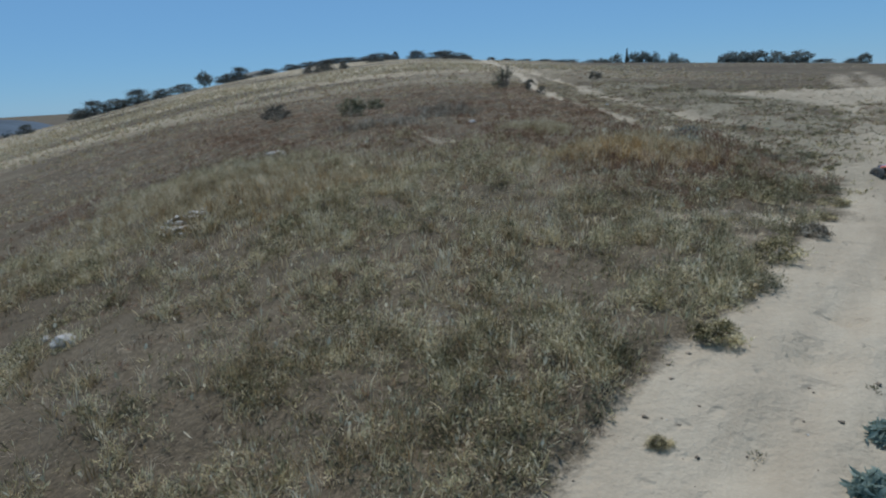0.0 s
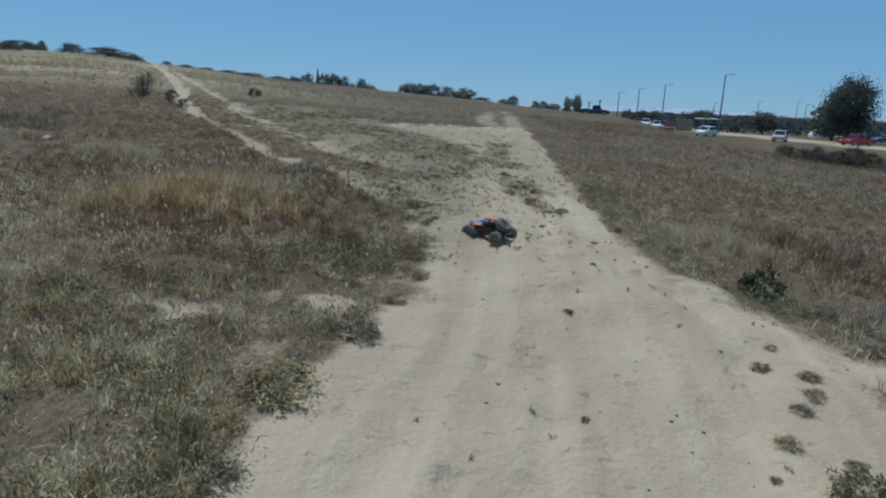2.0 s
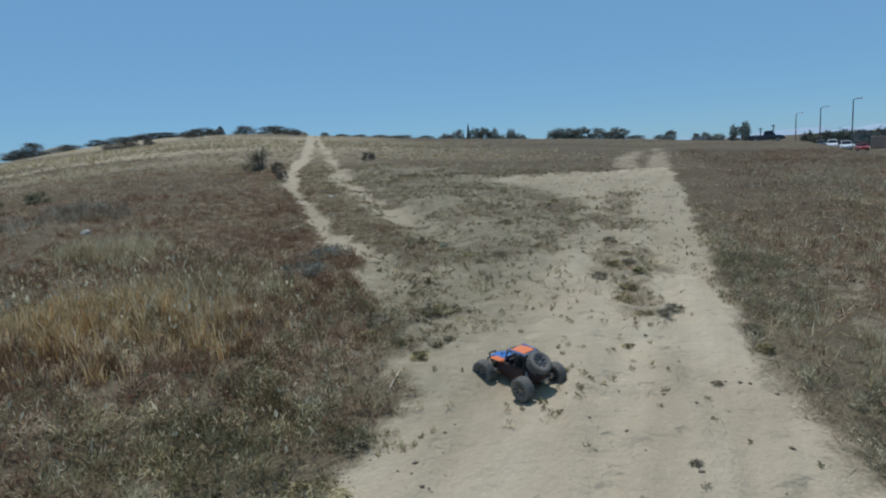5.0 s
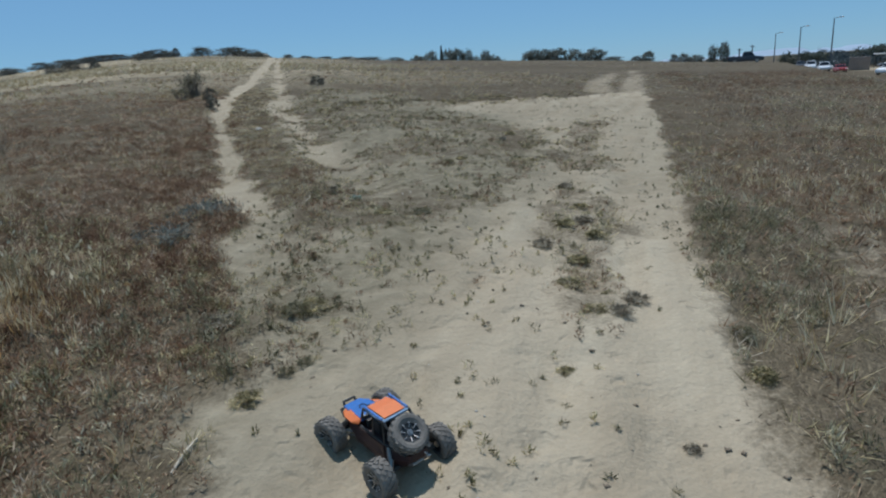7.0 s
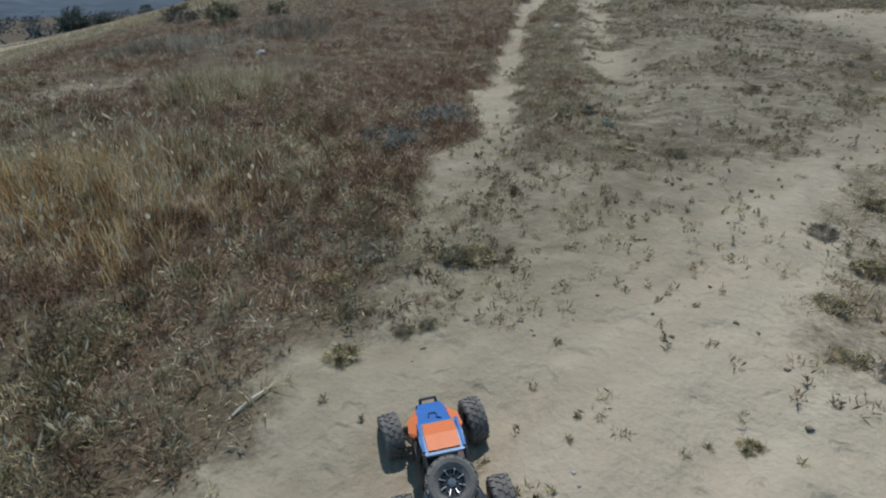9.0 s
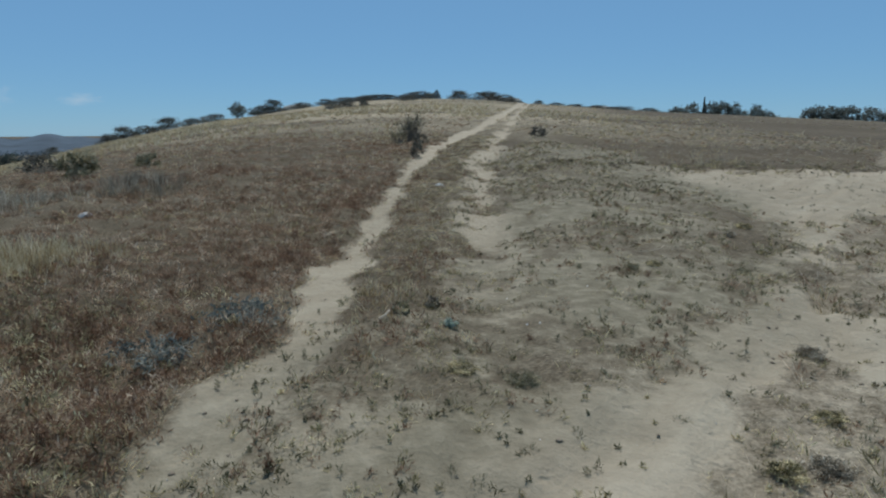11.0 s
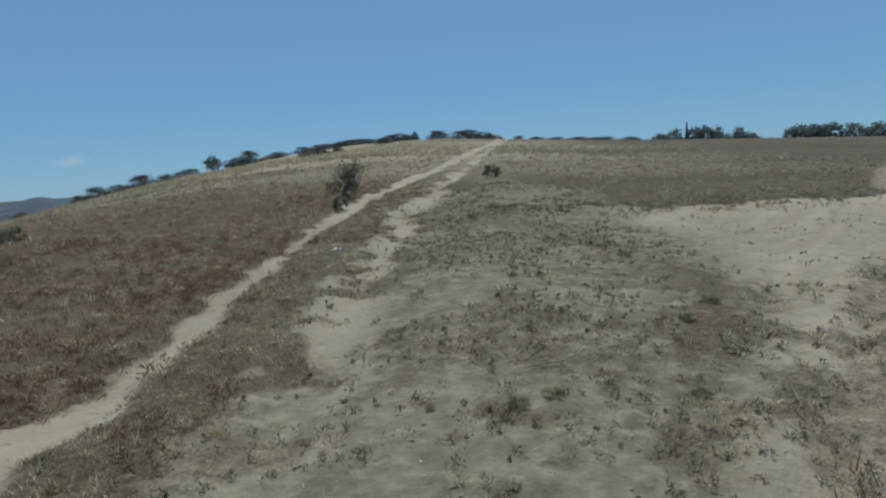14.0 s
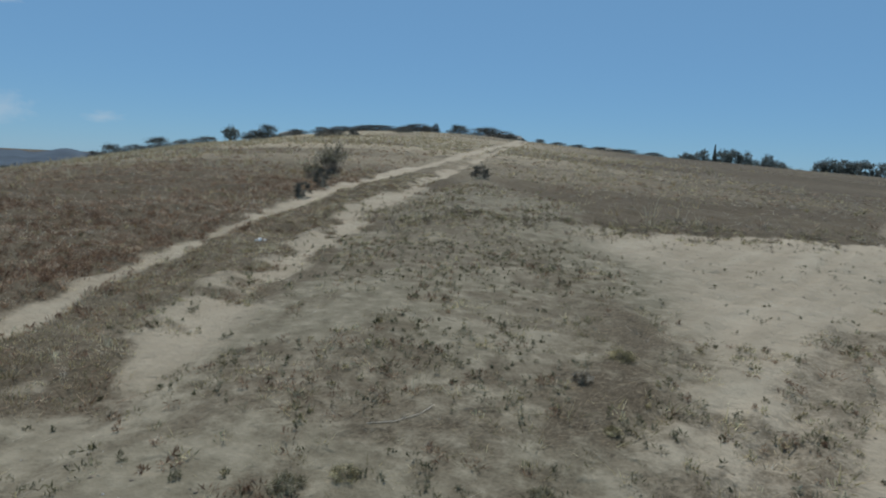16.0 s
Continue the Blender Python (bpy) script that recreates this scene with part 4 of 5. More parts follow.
def wheel(parent, at, tyre, rim, radius, width, label=""):
    bm = bmesh.new()
    tube(bm, (-width * .3, 0, 0), (width * .32, 0, 0), radius * .16, seg=10)
    tube(bm, (width * .32, 0, 0), (width * .42, 0, 0), radius * .09, seg=6)
    hub = part("wheel", bm, STEEL, parent, label, at)
    part_of("tyre", tyre, RUBBER, hub)
    part_of("rim", rim, DARK_ALLOY, hub)
    bm = bmesh.new()
    h, r = width / 2, radius * .465
    for i in range(8):
        a = 2 * math.pi * (i + .5) / 8
        y, z = math.cos(a), math.sin(a)
        tube(bm, (h * .62, y * r * .55, z * r * .55), (h * .84, y * r * .98, z * r * .98), radius * .022, seg=6)
        tube(bm, (h * .8, y * r * 1.02, z * r * 1.02), (h * .92, y * r * 1.02, z * r * 1.02), radius * .035, seg=6)
    part("bolts", bm, BRIGHT_ALLOY, hub, "bright metal bolts and spoke edges")
    return hub


def buggy(at):
    car = thing("toy_buggy", "orange and blue toy rock buggy with spare wheel, on sand", "toy car", at)
    R, Wd = .088, .076
    tyre, rim = tyre_mesh(R, Wd), rim_mesh(R, Wd)
    for x, y, steer in ((-.165, .205, 8), (.165, .205, 8), (-.168, -.205, 0), (.168, -.205, 0)):
        wheel(car, pose(x, y, R - .004, 0, 0, (180 if x < 0 else 0) + steer), tyre, rim, R, Wd)
    # the tub: a narrow hull with raised nose and tail
    bm = bmesh.new()
    loft(bm, [[(-w, y, lo), (w, y, lo), (w * 1.15, y, (lo + hi) / 2), (w, y, hi), (-w, y, hi), (-w * 1.15, y, (lo + hi) / 2)]
              for y, w, lo, hi in ((.27, .035, .115, .135), (.22, .06, .085, .155), (.1, .085, .07, .165), (-.1, .088, .07, .165), (-.2, .07, .08, .17), (-.27, .045, .115, .16))])
    part("tub", bm, MAROON, car, "dark maroon side pods")
    # bonnet, sloping to the nose
    bm = bmesh.new()
    loft(bm, [[(-w, y, z - .012), (w, y, z - .012), (w * .96, y, z), (-w * .96, y, z)] for y, w, z in ((.265, .045, .160), (.20, .062, .180), (.10, .070, .198), (.055, .074, .204))])
    hood = part("bonnet", bm, BLUE, car, "glossy blue bonnet panel")
    bm = bmesh.new()
    path_tube(bm, [(-.018, .15, .1925), (-.012, .175, .1875), (.006, .18, .1865), (.016, .165, .1895), (.012, .145, .1930), (.03, .135, .1945)], .0022, 5)
    part("decal", bm, BLACK, hood, "black outline mark")
    for s in (-1, 1):
        bm = bmesh.new()
        loft(bm, [[(s * a, y, z - .01), (s * b, y, z - .022), (s * b, y, z - .014), (s * a, y, z + .001)] for y, a, b, z in ((.235, .046, .066, .168), (.17, .058, .098, .188), (.10, .066, .104, .195), (.065, .070, .086, .199))])
        part("fender", bm, ORANGE, car, "orange fender panel")
        bm = bmesh.new()
        loft(bm, [[(s * .086, y, lo), (s * .094, y, lo), (s * .092, y, hi), (s * .084, y, hi)] for y, lo, hi in ((.05, .10, .175), (-.05, .095, .168), (-.14, .10, .172))])
        part("door", bm, MAROON, car)
    # roof: an orange panel in a silver-blue surround
    bm = bmesh.new()
    loft(bm, [[(-w, y, z - .008), (w, y, z - .008), (w, y, z), (-w, y, z)] for y, w, z in ((.036, .072, .272), (-.04, .078, .284), (-.128, .074, .282))])
    part("roof", bm, SILVER, car, "silver-blue roof surround")
    bm = bmesh.new()
    loft(bm, [[(-w, y, z - .004), (w, y, z - .004), (w, y, z + .004), (-w, y, z + .004)] for y, w, z in ((.024, .054, .2755), (-.04, .058, .2855), (-.114, .055, .2840))])
    part("roof_panel", bm, ORANGE, car, "orange roof panel")
    for s in (-1, 1):
        bm = bmesh.new()
        box(bm, (s * .069, -.045, .2865), (.010, .14, .006), .002)
        part("roof_stripe", bm, BLUE, car, "blue roof edge")
        for pts in ([(s * .070, .06, .205), (s * .068, .036, .270)], [(s * .070, .036, .270), (s * .072, -.128, .280), (s * .060, -.25, .175)],
                    [(s * .084, .05, .178), (s * .084, -.14, .176), (s * .060, -.26, .170)], [(s * .084, -.05, .172), (s * .074, -.05, .279)], [(s * .084, -.14, .176), (s * .073, -.124, .277)]):
            bm = bmesh.new()
            path_tube(bm, pts, .0055)
            part("cage_bar", bm, BLACK, car)
    bm = bmesh.new()
    box(bm, (0, .048, .214), (.136, .012, .016), .003)
    bar = part("light_bar", bm, BLACK, car)
    for i in range(7):
        bm = bmesh.new()
        tube(bm, (-.057 + i * .019, .050, .214), (-.057 + i * .019, .0565, .214), .0075, seg=10)
        part("lamp", bm, LAMP, bar, "clear round lamp")
    bm = bmesh.new()
    box(bm, (-.03, -.03, .19), (.045, .06, .07), .008)
    box(bm, (.03, -.03, .19), (.045, .06, .07), .008)
    box(bm, (0, .03, .185), (.12, .02, .04), .005)
    part("interior", bm, BLACK, car, "black seats and dashboard")
    for pts in ([(-.05, .262, .10), (-.045, .295, .125), (.045, .295, .125), (.05, .262, .10)], [(-.035, .268, .14), (-.03, .288, .165), (.03, .288, .165), (.035, .268, .14)]):
        bm = bmesh.new()
        path_tube(bm, pts, .006)
        part("bumper", bm, BLACK, car)
    bm = bmesh.new()
    path_tube(bm, [(-.05, -.262, .12), (-.045, -.29, .135), (.045, -.29, .135), (.05, -.262, .12)], .006)
    part("rear_bumper", bm, STEEL, car)
    bm = bmesh.new()
    path_tube(bm, [(.01, -.285, .135), (.012, -.31, .15), (.012, -.315, .17), (.008, -.305, .18)], .004)
    part("tow_hook", bm, STEEL, car)
    for y in (.205, -.205):
        bm = bmesh.new()
        tube(bm, (-.13, y, R), (.13, y, R), .013, seg=10)
        bmesh.ops.create_uvsphere(bm, u_segments=12, v_segments=8, radius=.028, matrix=Matrix.Translation((0, y, R)))
        part("axle", bm, BLACK, car)
        for s in (-1, 1):
            bm = bmesh.new()
            tube(bm, (s * .11, y, R + .01), (s * .075, y - math.copysign(.05, y), .165), .010, seg=10)
            tube(bm, (s * .11, y, R + .01), (s * .09, y - math.copysign(.02, y), .125), .014, seg=10)
            part("shock", bm, STEEL, car)
            for z in (.075, .098):
                bm = bmesh.new()
                tube(bm, (s * .125, y, z), (s * .05, y - math.copysign(.14, y), z + .012), .005, seg=6)
                part("link", bm, STEEL, car)
    wheel(car, pose(0, -.206, .222, 0, 0, 0) @ Matrix.Rotation(radians(38), 4, "X") @ Matrix.Rotation(radians(-90), 4, "Y"), tyre, rim, R, Wd, "spare wheel lying on the tail")
    return car


CAR_X, CAR_Y, CAR_TURN = 5.68, 7.46, 24.0
lift = Vector((-(ground_z(CAR_X + .3, CAR_Y) - ground_z(CAR_X - .3, CAR_Y)) / .6, -(ground_z(CAR_X, CAR_Y + .3) - ground_z(CAR_X, CAR_Y - .3)) / .6, 1)).normalized()
buggy(Matrix.Translation((CAR_X, CAR_Y, ground_z(CAR_X, CAR_Y) + .004)) @ Vector((0, 0, 1)).rotation_difference(lift).to_matrix().to_4x4() @ pose(0, 0, 0, 0, 0, CAR_TURN) @ Matrix.Diagonal((.88, .88, .88, 1)))


# ---- shrubs, weeds and trees ----
def leaf_mesh(name, centres, normals_out, size, seed, mat, long=2.2):
    """Many small pointed leaves at the centres."""
    r = np.random.default_rng(seed)
    n = len(centres)
    a = r.normal(0, 1, (n, 3)) + normals_out * 0.8
    a /= np.linalg.norm(a, axis=1)[:, None]
    b = np.cross(a, r.normal(0, 1, (n, 3)))
    b /= np.linalg.norm(b, axis=1)[:, None]
    s = size * r.uniform(.6, 1.4, n)[:, None]
    bend = np.cross(a, b) * s * .25
    v = np.stack([centres - a * s * .5 * long, centres + b * s * .5 + bend, centres + a * s * .5 * long, centres - b * s * .5 + bend], 1).reshape(-1, 3)
    loops = (np.arange(n)[:, None] * 4 + np.array([0, 1, 2, 0, 2, 3])).ravel()
    return mesh_of(name, v, np.arange(n * 2) * 3, np.full(n * 2, 3), loops, mat)


def stems_mesh(ends, foot_r, mat, seg=5, rise=.4):
    """Stems from the foot to each end, bowed and tapering."""
    bm = bmesh.new()
    for e in ends:
        e = Vector(e)
        mid = Vector((e.x * .35, e.y * .35, e.z * (.35 + rise * .5)))
        foot = Vector((e.x * .06, e.y * .06, -.02))
        tube(bm, foot, mid, foot_r, foot_r * .7, seg)
        tube(bm, mid, e, foot_r * .7, foot_r * .25, seg)
    me = bpy.data.meshes.new("branchwork")
    bm.to_mesh(me)
    bm.free()
    me.materials.append(mat)
    return me


def clump_points(n_clump, per, radius, top, flat, seed, low=.1, core=.35, sag=1.0):
    """Points of leaf clumps that fill an uneven dome of radius and top."""
    r = np.random.default_rng(seed)
    way, up = r.uniform(0, 2 * np.pi, n_clump), low + (1 - low) * r.uniform(0, 1, n_clump) ** sag
    out = np.sqrt(np.clip(1 - ((up - flat) / (1.02 - flat)).clip(-.9, 1) ** 2, .03, 1)) * r.uniform(core, 1, n_clump) ** .5 * r.uniform(.7, 1.12, n_clump)
    centre = np.stack([np.cos(way) * out * radius, np.sin(way) * out * radius, up * top * r.uniform(.85, 1.06, n_clump)], 1)
    spread_of = radius * r.uniform(.10, .20, n_clump)
    pts = np.repeat(centre, per, 0) + r.normal(0, 1, (n_clump * per, 3)) * np.repeat(spread_of, per)[:, None] * np.array([1, 1, .75])
    pts[:, 2] = np.maximum(pts[:, 2], top * .02)
    outward = pts - np.array([0, 0, top * .45])
    return centre, pts, outward / (np.linalg.norm(outward, axis=1)[:, None] + 1e-6)


def shrub(name, label, category, at, mat, radius, top, clumps, per, leaf, seed, group="", stem=TWIG):
    bush = thing(name, label, category, at, group)
    centre, pts, out = clump_points(clumps, per, radius, top, .35, seed)
    part_of("branchwork", stems_mesh(centre, max(.003, radius * .018), stem), stem, bush)
    part_of("foliage", leaf_mesh("foliage", pts, out, leaf, seed, mat, 3.2), mat, bush)
    return bush


def twiggy_shrub(label, at, radius, top, canes, per, leaf, seed):
    """A nearly bare shrub: upright forking canes with few small leaves."""
    bush = thing("shrub", label, "shrub", at)
    q = random.Random(seed)
    bm, tips = bmesh.new(), []
    for k in range(canes):
        a, o = q.uniform(0, 6.28), q.uniform(.05, 1) ** .6
        foot = Vector((math.cos(a) * o * radius * .3, math.sin(a) * o * radius * .3, -.03))
        end = Vector((math.cos(a) * o * radius, math.sin(a) * o * radius, top * q.uniform(.55, 1.05) * (1.1 - .45 * o)))
        mid = foot.lerp(end, .5) + Vector((q.gauss(0, .04), q.gauss(0, .04), top * .08))
        tube(bm, foot, mid, .012, .008, 5)
        tube(bm, mid, end, .008, .003, 5)
        for f in range(4):
            b = mid.lerp(end, q.uniform(0, .8))
            e = b + Vector((q.gauss(0, radius * .2), q.gauss(0, radius * .2), top * q.uniform(.04, .22)))
            tube(bm, b, e, .005, .002, 4)
            tips += [tuple(b.lerp(e, q.uniform(.3, 1))) for g in range(per)]
    part("branchwork", bm, GREY_BARK, bush)
    pts = np.array(tips) + np.random.default_rng(seed).normal(0, .035, (len(tips), 3))
    part_of("foliage", leaf_mesh("foliage", pts, np.zeros(pts.shape), leaf, seed, SAGE, 2.6), SAGE, bush)
    return bush


def scatter_copies(models, places):
    """The first place of each model is the model's own; the rest are copies. places: (x, y, width)."""
    for i, (x, y, w) in enumerate(places):
        model, own = models[i % len(models)]
        s = w / own
        copy_thing(model, stand(x, y, (i * 77) % 360, (s, s, s * (.55 + .4 * ((i * 37) % 10) / 10))))


# single shrubs of the hillside
twiggy_shrub("dark leafless twiggy shrub beside the rutted track", stand(3.4, 28.2), .52, 1.0, 44, 4, .022, 1)
twiggy_shrub("small bare twiggy shrub beside the rutted track", stand(3.02, 27.5), .26, .5, 18, 4, .022, 21)
shrub("shrub", "small dark shrub on the track's edge", "shrub", stand(4.05, 25.3), SCRUB, .22, .42, 20, 22, .024, 2)
shrub("shrub", "small dark shrub on the track's edge", "shrub", stand(4.2, 23.5), SCRUB, .18, .3, 18, 20, .022, 3)
shrub("shrub", "low dark shrub on the bare crest of the sandy patch", "shrub", stand(7.5, 28.7), SCRUB, .26, .32, 20, 20, .03, 4)
shrub("shrub", "round grey-green shrub on the dry slope", "shrub", stand(-2.3, 19.6), SAGE, .42, .5, 36, 26, .03, 5)
shrub("shrub", "small grey-green shrub on the dry slope", "shrub", stand(-1.7, 21.2), SAGE, .26, .32, 24, 22, .03, 6)
shrub("shrub", "wide low dark shrub on the dry slope", "shrub", stand(-5.2, 22.3), SCRUB, .5, .5, 36, 26, .03, 7)
shrub("green_plant", "leafy dark green plant at the edge of the track", "plant", stand(7.55, 5.38), LEAF, .21, .27, 22, 20, .022, 8)
shrub("green_plant", "flat blue-green leafy weed growing in the sand", "plant", stand(1.95, 2.37), BLUE_LEAF, .11, .06, 22, 22, .022, 9)
shrub("green_plant", "flat blue-green leafy weed growing in the sand", "plant", stand(1.66, 2.08), BLUE_LEAF, .10, .06, 20, 22, .022, 10)
shrub("shrub", "blue-grey matted weed beside the rut", "plant", stand(4.72, 11.55), BLUE_GREY, .30, .10, 30, 22, .013, 12)
shrub("shrub", "blue-grey matted weed beside the rut", "plant", stand(4.42, 10.95), BLUE_GREY, .26, .09, 24, 22, .013, 13)

shrub("green_plant", "small blue-green leafy weed beside the rut", "plant", stand(6.22, 11.65), BLUE_LEAF, .055, .055, 9, 10, .014, 14)
shrub("shrub", "pale dead clump of dry stalks beside the rut", "weed", stand(6.03, 12.09), GREY, .07, .06, 12, 16, .012, 15)
shrub("shrub", "low olive weed clump between the ruts", "weed", stand(5.82, 11.9), SAGE_DRY, .08, .06, 12, 18, .011, 16)

p = np.array([[8.16, 14.58]])
tufts("dead_stalks", STRAW, "pale dead star of dry stalks on trodden soil", p, np.array([.09]), np.array([.03]), 16, .0028, 1.2, True, 301)

# x, y and width: along the near track, round the turn, on the upper track
NEAR_WEEDS = [(2.69, 4.71, 0.42), (5.02, 2.98, 0.4), (5.84, 2.96, 0.36), (5.5, 2.55, 0.36), (5.15, 3.47, 0.16), (5.84, 4.15, 0.14), (5.96, 3.89, 0.16), (5.54, 3.65, 0.15), (5.75, 3.71, 0.13), (4.28, 4.13, 0.07), 
    (5.15, 5.39, 0.1), (6.94, 4, 0.22), (7.4, 3.9, 0.28), (4.98, 2.36, 0.3), (0.94, 2.46, 0.13), (3.35, 5.35, 0.3), (3.9, 6.05, 0.22), (2.2, 4.1, 0.36), (1.55, 3.25, 0.3), (6.6, 3.45, 0.3), 
    (6.3, 4.4, 0.1), (5.3, 3.2, 0.1), (4.8, 3.3, 0.07), (6.1, 6.2, 0.07)]
TURN_WEEDS = [(7.15, 8.36, 0.16), (5.4, 8.89, 0.18), (5.13, 7.97, 0.16), (4.98, 8.9, 0.24), (4.86, 8.56, 0.22), (5.32, 8.24, 0.1), (6.68, 7.81, 0.1), (7.4, 9.6, 0.24), (5.51, 8.96, 0.22), (5.42, 8.27, 0.1), 
    (7.51, 9.26, 0.3), (7.27, 8.25, 0.16), (7.2, 8.8, 0.24), (7.82, 7.88, 0.2), (7.56, 7.44, 0.16), (7.48, 8.44, 0.18), (4.3, 6.55, 0.34), (4.55, 7, 0.26), (7.9, 9.7, 0.16), (6.9, 7.1, 0.08)]
UPPER_WEEDS = [(6.34, 10.86, 0.2), (6.7, 10.78, 0.2), (7.85, 10.12, 0.26), (8.06, 10.21, 0.3), (8.01, 13.64, 0.14), (7.79, 13.5, 0.16), (9.33, 14.47, 0.12), (9.21, 15.1, 0.14), (9.54, 15.6, 0.2), (8.92, 13.79, 0.14), 
    (8.3, 10.7, 0.2), (8.6, 11.6, 0.18)]
WEEDS = NEAR_WEEDS + TURN_WEEDS + UPPER_WEEDS
models = []
for i, (mat, label) in enumerate(((OLIVE, "small grey-green tuft of weeds on the sandy track"), (SAGE, "small dusty weed on the sandy track"), (OLIVE, "low half-dry weed on the sandy track"), (GREY, "dried grey-brown weed on the sandy track"))):
    x, y, w = WEEDS[i]
    models.append((shrub("weed", label, "weed", stand(x, y), mat, w / 2, w * .38, 44, 34, .0095, 20 + i, "weeds on the track"), w))
scatter_copies(models, [(x, y, w * .72 if x > 7 and w > .2 else w) for x, y, w in WEEDS[4:]])


def tree_model(name, label, at, kind, seed, group, leaves):
    """A tree one metre wide and one metre high, to be scaled in its copies."""
    t = thing(name, label, "tree", at, group)
    r = random.Random(seed)
    bm = bmesh.new()
    lean = Vector((r.uniform(-.04, .04), r.uniform(-.04, .04), 0))
    crotch = Vector((0, 0, .30)) + lean
    tube(bm, (0, 0, -.03), crotch, .035, .024, 8)
    ends = []
    for i in range(7):
        a = i * 2.4 + r.uniform(-.4, .4)
        q = crotch + Vector((math.cos(a) * r.uniform(.12, .28), math.sin(a) * r.uniform(.12, .28), r.uniform(.15, .42)))
        tube(bm, crotch - Vector((0, 0, r.uniform(0, .08))), q, .015, .006, 6)
        ends.append(q)
    part("trunk", bm, BARK, t)
    if kind == "spire":
        rr = np.random.default_rng(seed)
        h = rr.uniform(.12, 1.0, 1800) ** .8
        a, o = rr.uniform(0, 6.28, 1800), rr.uniform(.2, 1, 1800) ** .5 * .5 * (1.05 - h)
        pts = np.stack([np.cos(a) * o, np.sin(a) * o, h], 1)
        out = pts - np.array([0, 0, .5])
        part_of("crown", leaf_mesh("crown", pts, out, .055, seed, leaves), leaves, t)
    else:
        clumps, low, flat = {"round": (62, .2, .55), "low": (110, -.08, .0), "tall": (300, .22, .58)}[kind]
        c, pts, out = clump_points(clumps, {"round": 28, "low": 54, "tall": 58}[kind], .5, .93, flat, seed, low, .09 if kind == "tall" else .13, 1.7 if kind == "low" else 1.0)
        part_of("crown", leaf_mesh("crown", pts, out, {"round": .045, "low": .027, "tall": .021}[kind], seed, leaves, 1.6), leaves, t)
    return t


def plant_trees(kind, seeds, name, label, group, places, over_ground=False, leaves=CROWN, near=1.0):
    """places: x, y, width, and the top above sea level or over the ground; near draws them down the slope."""
    made = []
    for i, (x, y, w, top) in enumerate(places):
        x, y = HX + (x - HX) * near, HY + (y - HY) * near
        tall = top if over_ground else max(top - ground_z(x, y), .5)
        m = stand(x, y, (i * 131) % 360, (w, w, tall), .02)
        if i < len(seeds):
            made.append(tree_model(name, label, m, kind, seeds[i], group, leaves))
        else:
            src = made[i % len(made)]
            ob = copy_thing(src, Matrix())
            ob.matrix_basis = m


plant_trees("round", (1, 2, 3), "tree", "dark green tree in a row behind the hill's crest", "trees behind the crest",
            [(51.3, 186.7, 5.5, 8.0), (54.4, 185.9, 6.2, 8.5), (59.4, 184.4, 4.7, 8.7), (62.0, 183.6, 5.1, 9.2), (64.5, 182.8, 4.5, 8.3), (69.6, 181.0, 4.2, 7.7), (48.0, 187.5, 5.2, 6.6), (66.5, 182.0, 4.5, 6.4),
             (72.5, 180, 4.5, 6.0), (60.5, 130.7, 3.4, 5.7), (61.9, 130.0, 3.4, 5.8), (63.7, 129.2, 4.2, 5.6), (65.7, 128.2, 4.7, 5.9), (69.0, 126.5, 4.7, 5.3), (72.3, 124.7, 5.1, 5.1),
             (75.6, 110.9, 2.6, 3.9), (80.8, 107.3, 2.6, 2.9), (82.4, 106.0, 2.9, 2.5), (99.8, 117.7, 4.4, 1.9), (84.6, 104.4, 2.0, 3.9), (86.0, 103.3, 2.2, 4.3)])
plant_trees("spire", (5,), "conifer", "tall narrow dark conifer behind the hill's crest", "trees behind the crest", [(57.5, 185.0, 1.9, 9.8)])
plant_trees("low", (6, 7), "bush", "low dark bush on the skyline of the hill", "bushes on the crest",
            [(70.1, 114.4, 4.4, 1.37), (73.9, 112.1, 2.8, 1.44), (79.2, 108.4, 1.9, 1.89), (76.3, 178.3, 3.4, 3.15), (-13.2, 105.6, 8, 1), (-9.5, 106.2, 4.3, 0.86), (-7.6, 106.6, 5.1, 1.3), (-4.8, 107, 1.4, 1.45), (-1.5, 107.4, 3.5, 1.52), 
             (3.1, 107.8, 6.9, 1.54), (10.9, 108.2, 1.8, 0.85), (13.5, 108.2, 3, 0.7), (16.5, 108, 3.5, 0.7), (19.5, 107.5, 4.1, 0.7), (22.6, 107, 5.4, 0.7), (27, 106, 3.5, 0.7), (-6, 106.8, 3, 0.98), (6.5, 108, 2.6, 1.14), 
             (-12.5, 81.1, 3, 0.93), (-6.9, 92.6, 2.4, 0.72), (-10, 80, 1.4, 0.7)], True, CREST_LEAF, .96)
plant_trees("low", (17, 18), "bush", "low dark bush on the skyline of the hill", "bushes on the crest",
            [(-47.5, 88.9, 3, 1.41), (-45.9, 90, 4.3, 1.92), (-43.5, 91.5, 4.3, 1.38), (-41, 92.9, 4.6, 1.89), (-38.3, 94.4, 3.2, 1.21), (-35.5, 95.9, 4.6, 1.16), (-29.6, 98.5, 4.1, 1.22), (-28, 99.1, 3.9, 1.86), (-24.1, 100.6, 3.9, 0.82), 
             (-20.8, 101.6, 3.4, 0.83), (-17.8, 102.5, 5, 0.72), (-52, 84, 2.4, 1.16), (-15.5, 103.8, 4, 0.7), (-15, 84, 1.6, 0.7)], True, CREST_LEAF, .96)
plant_trees("round", (9,), "tree", "small rounded tree alone on the skyline of the hill", "bushes on the crest", [(-32.8, 97.1, 2.4, 2.2)], True, near=.97)
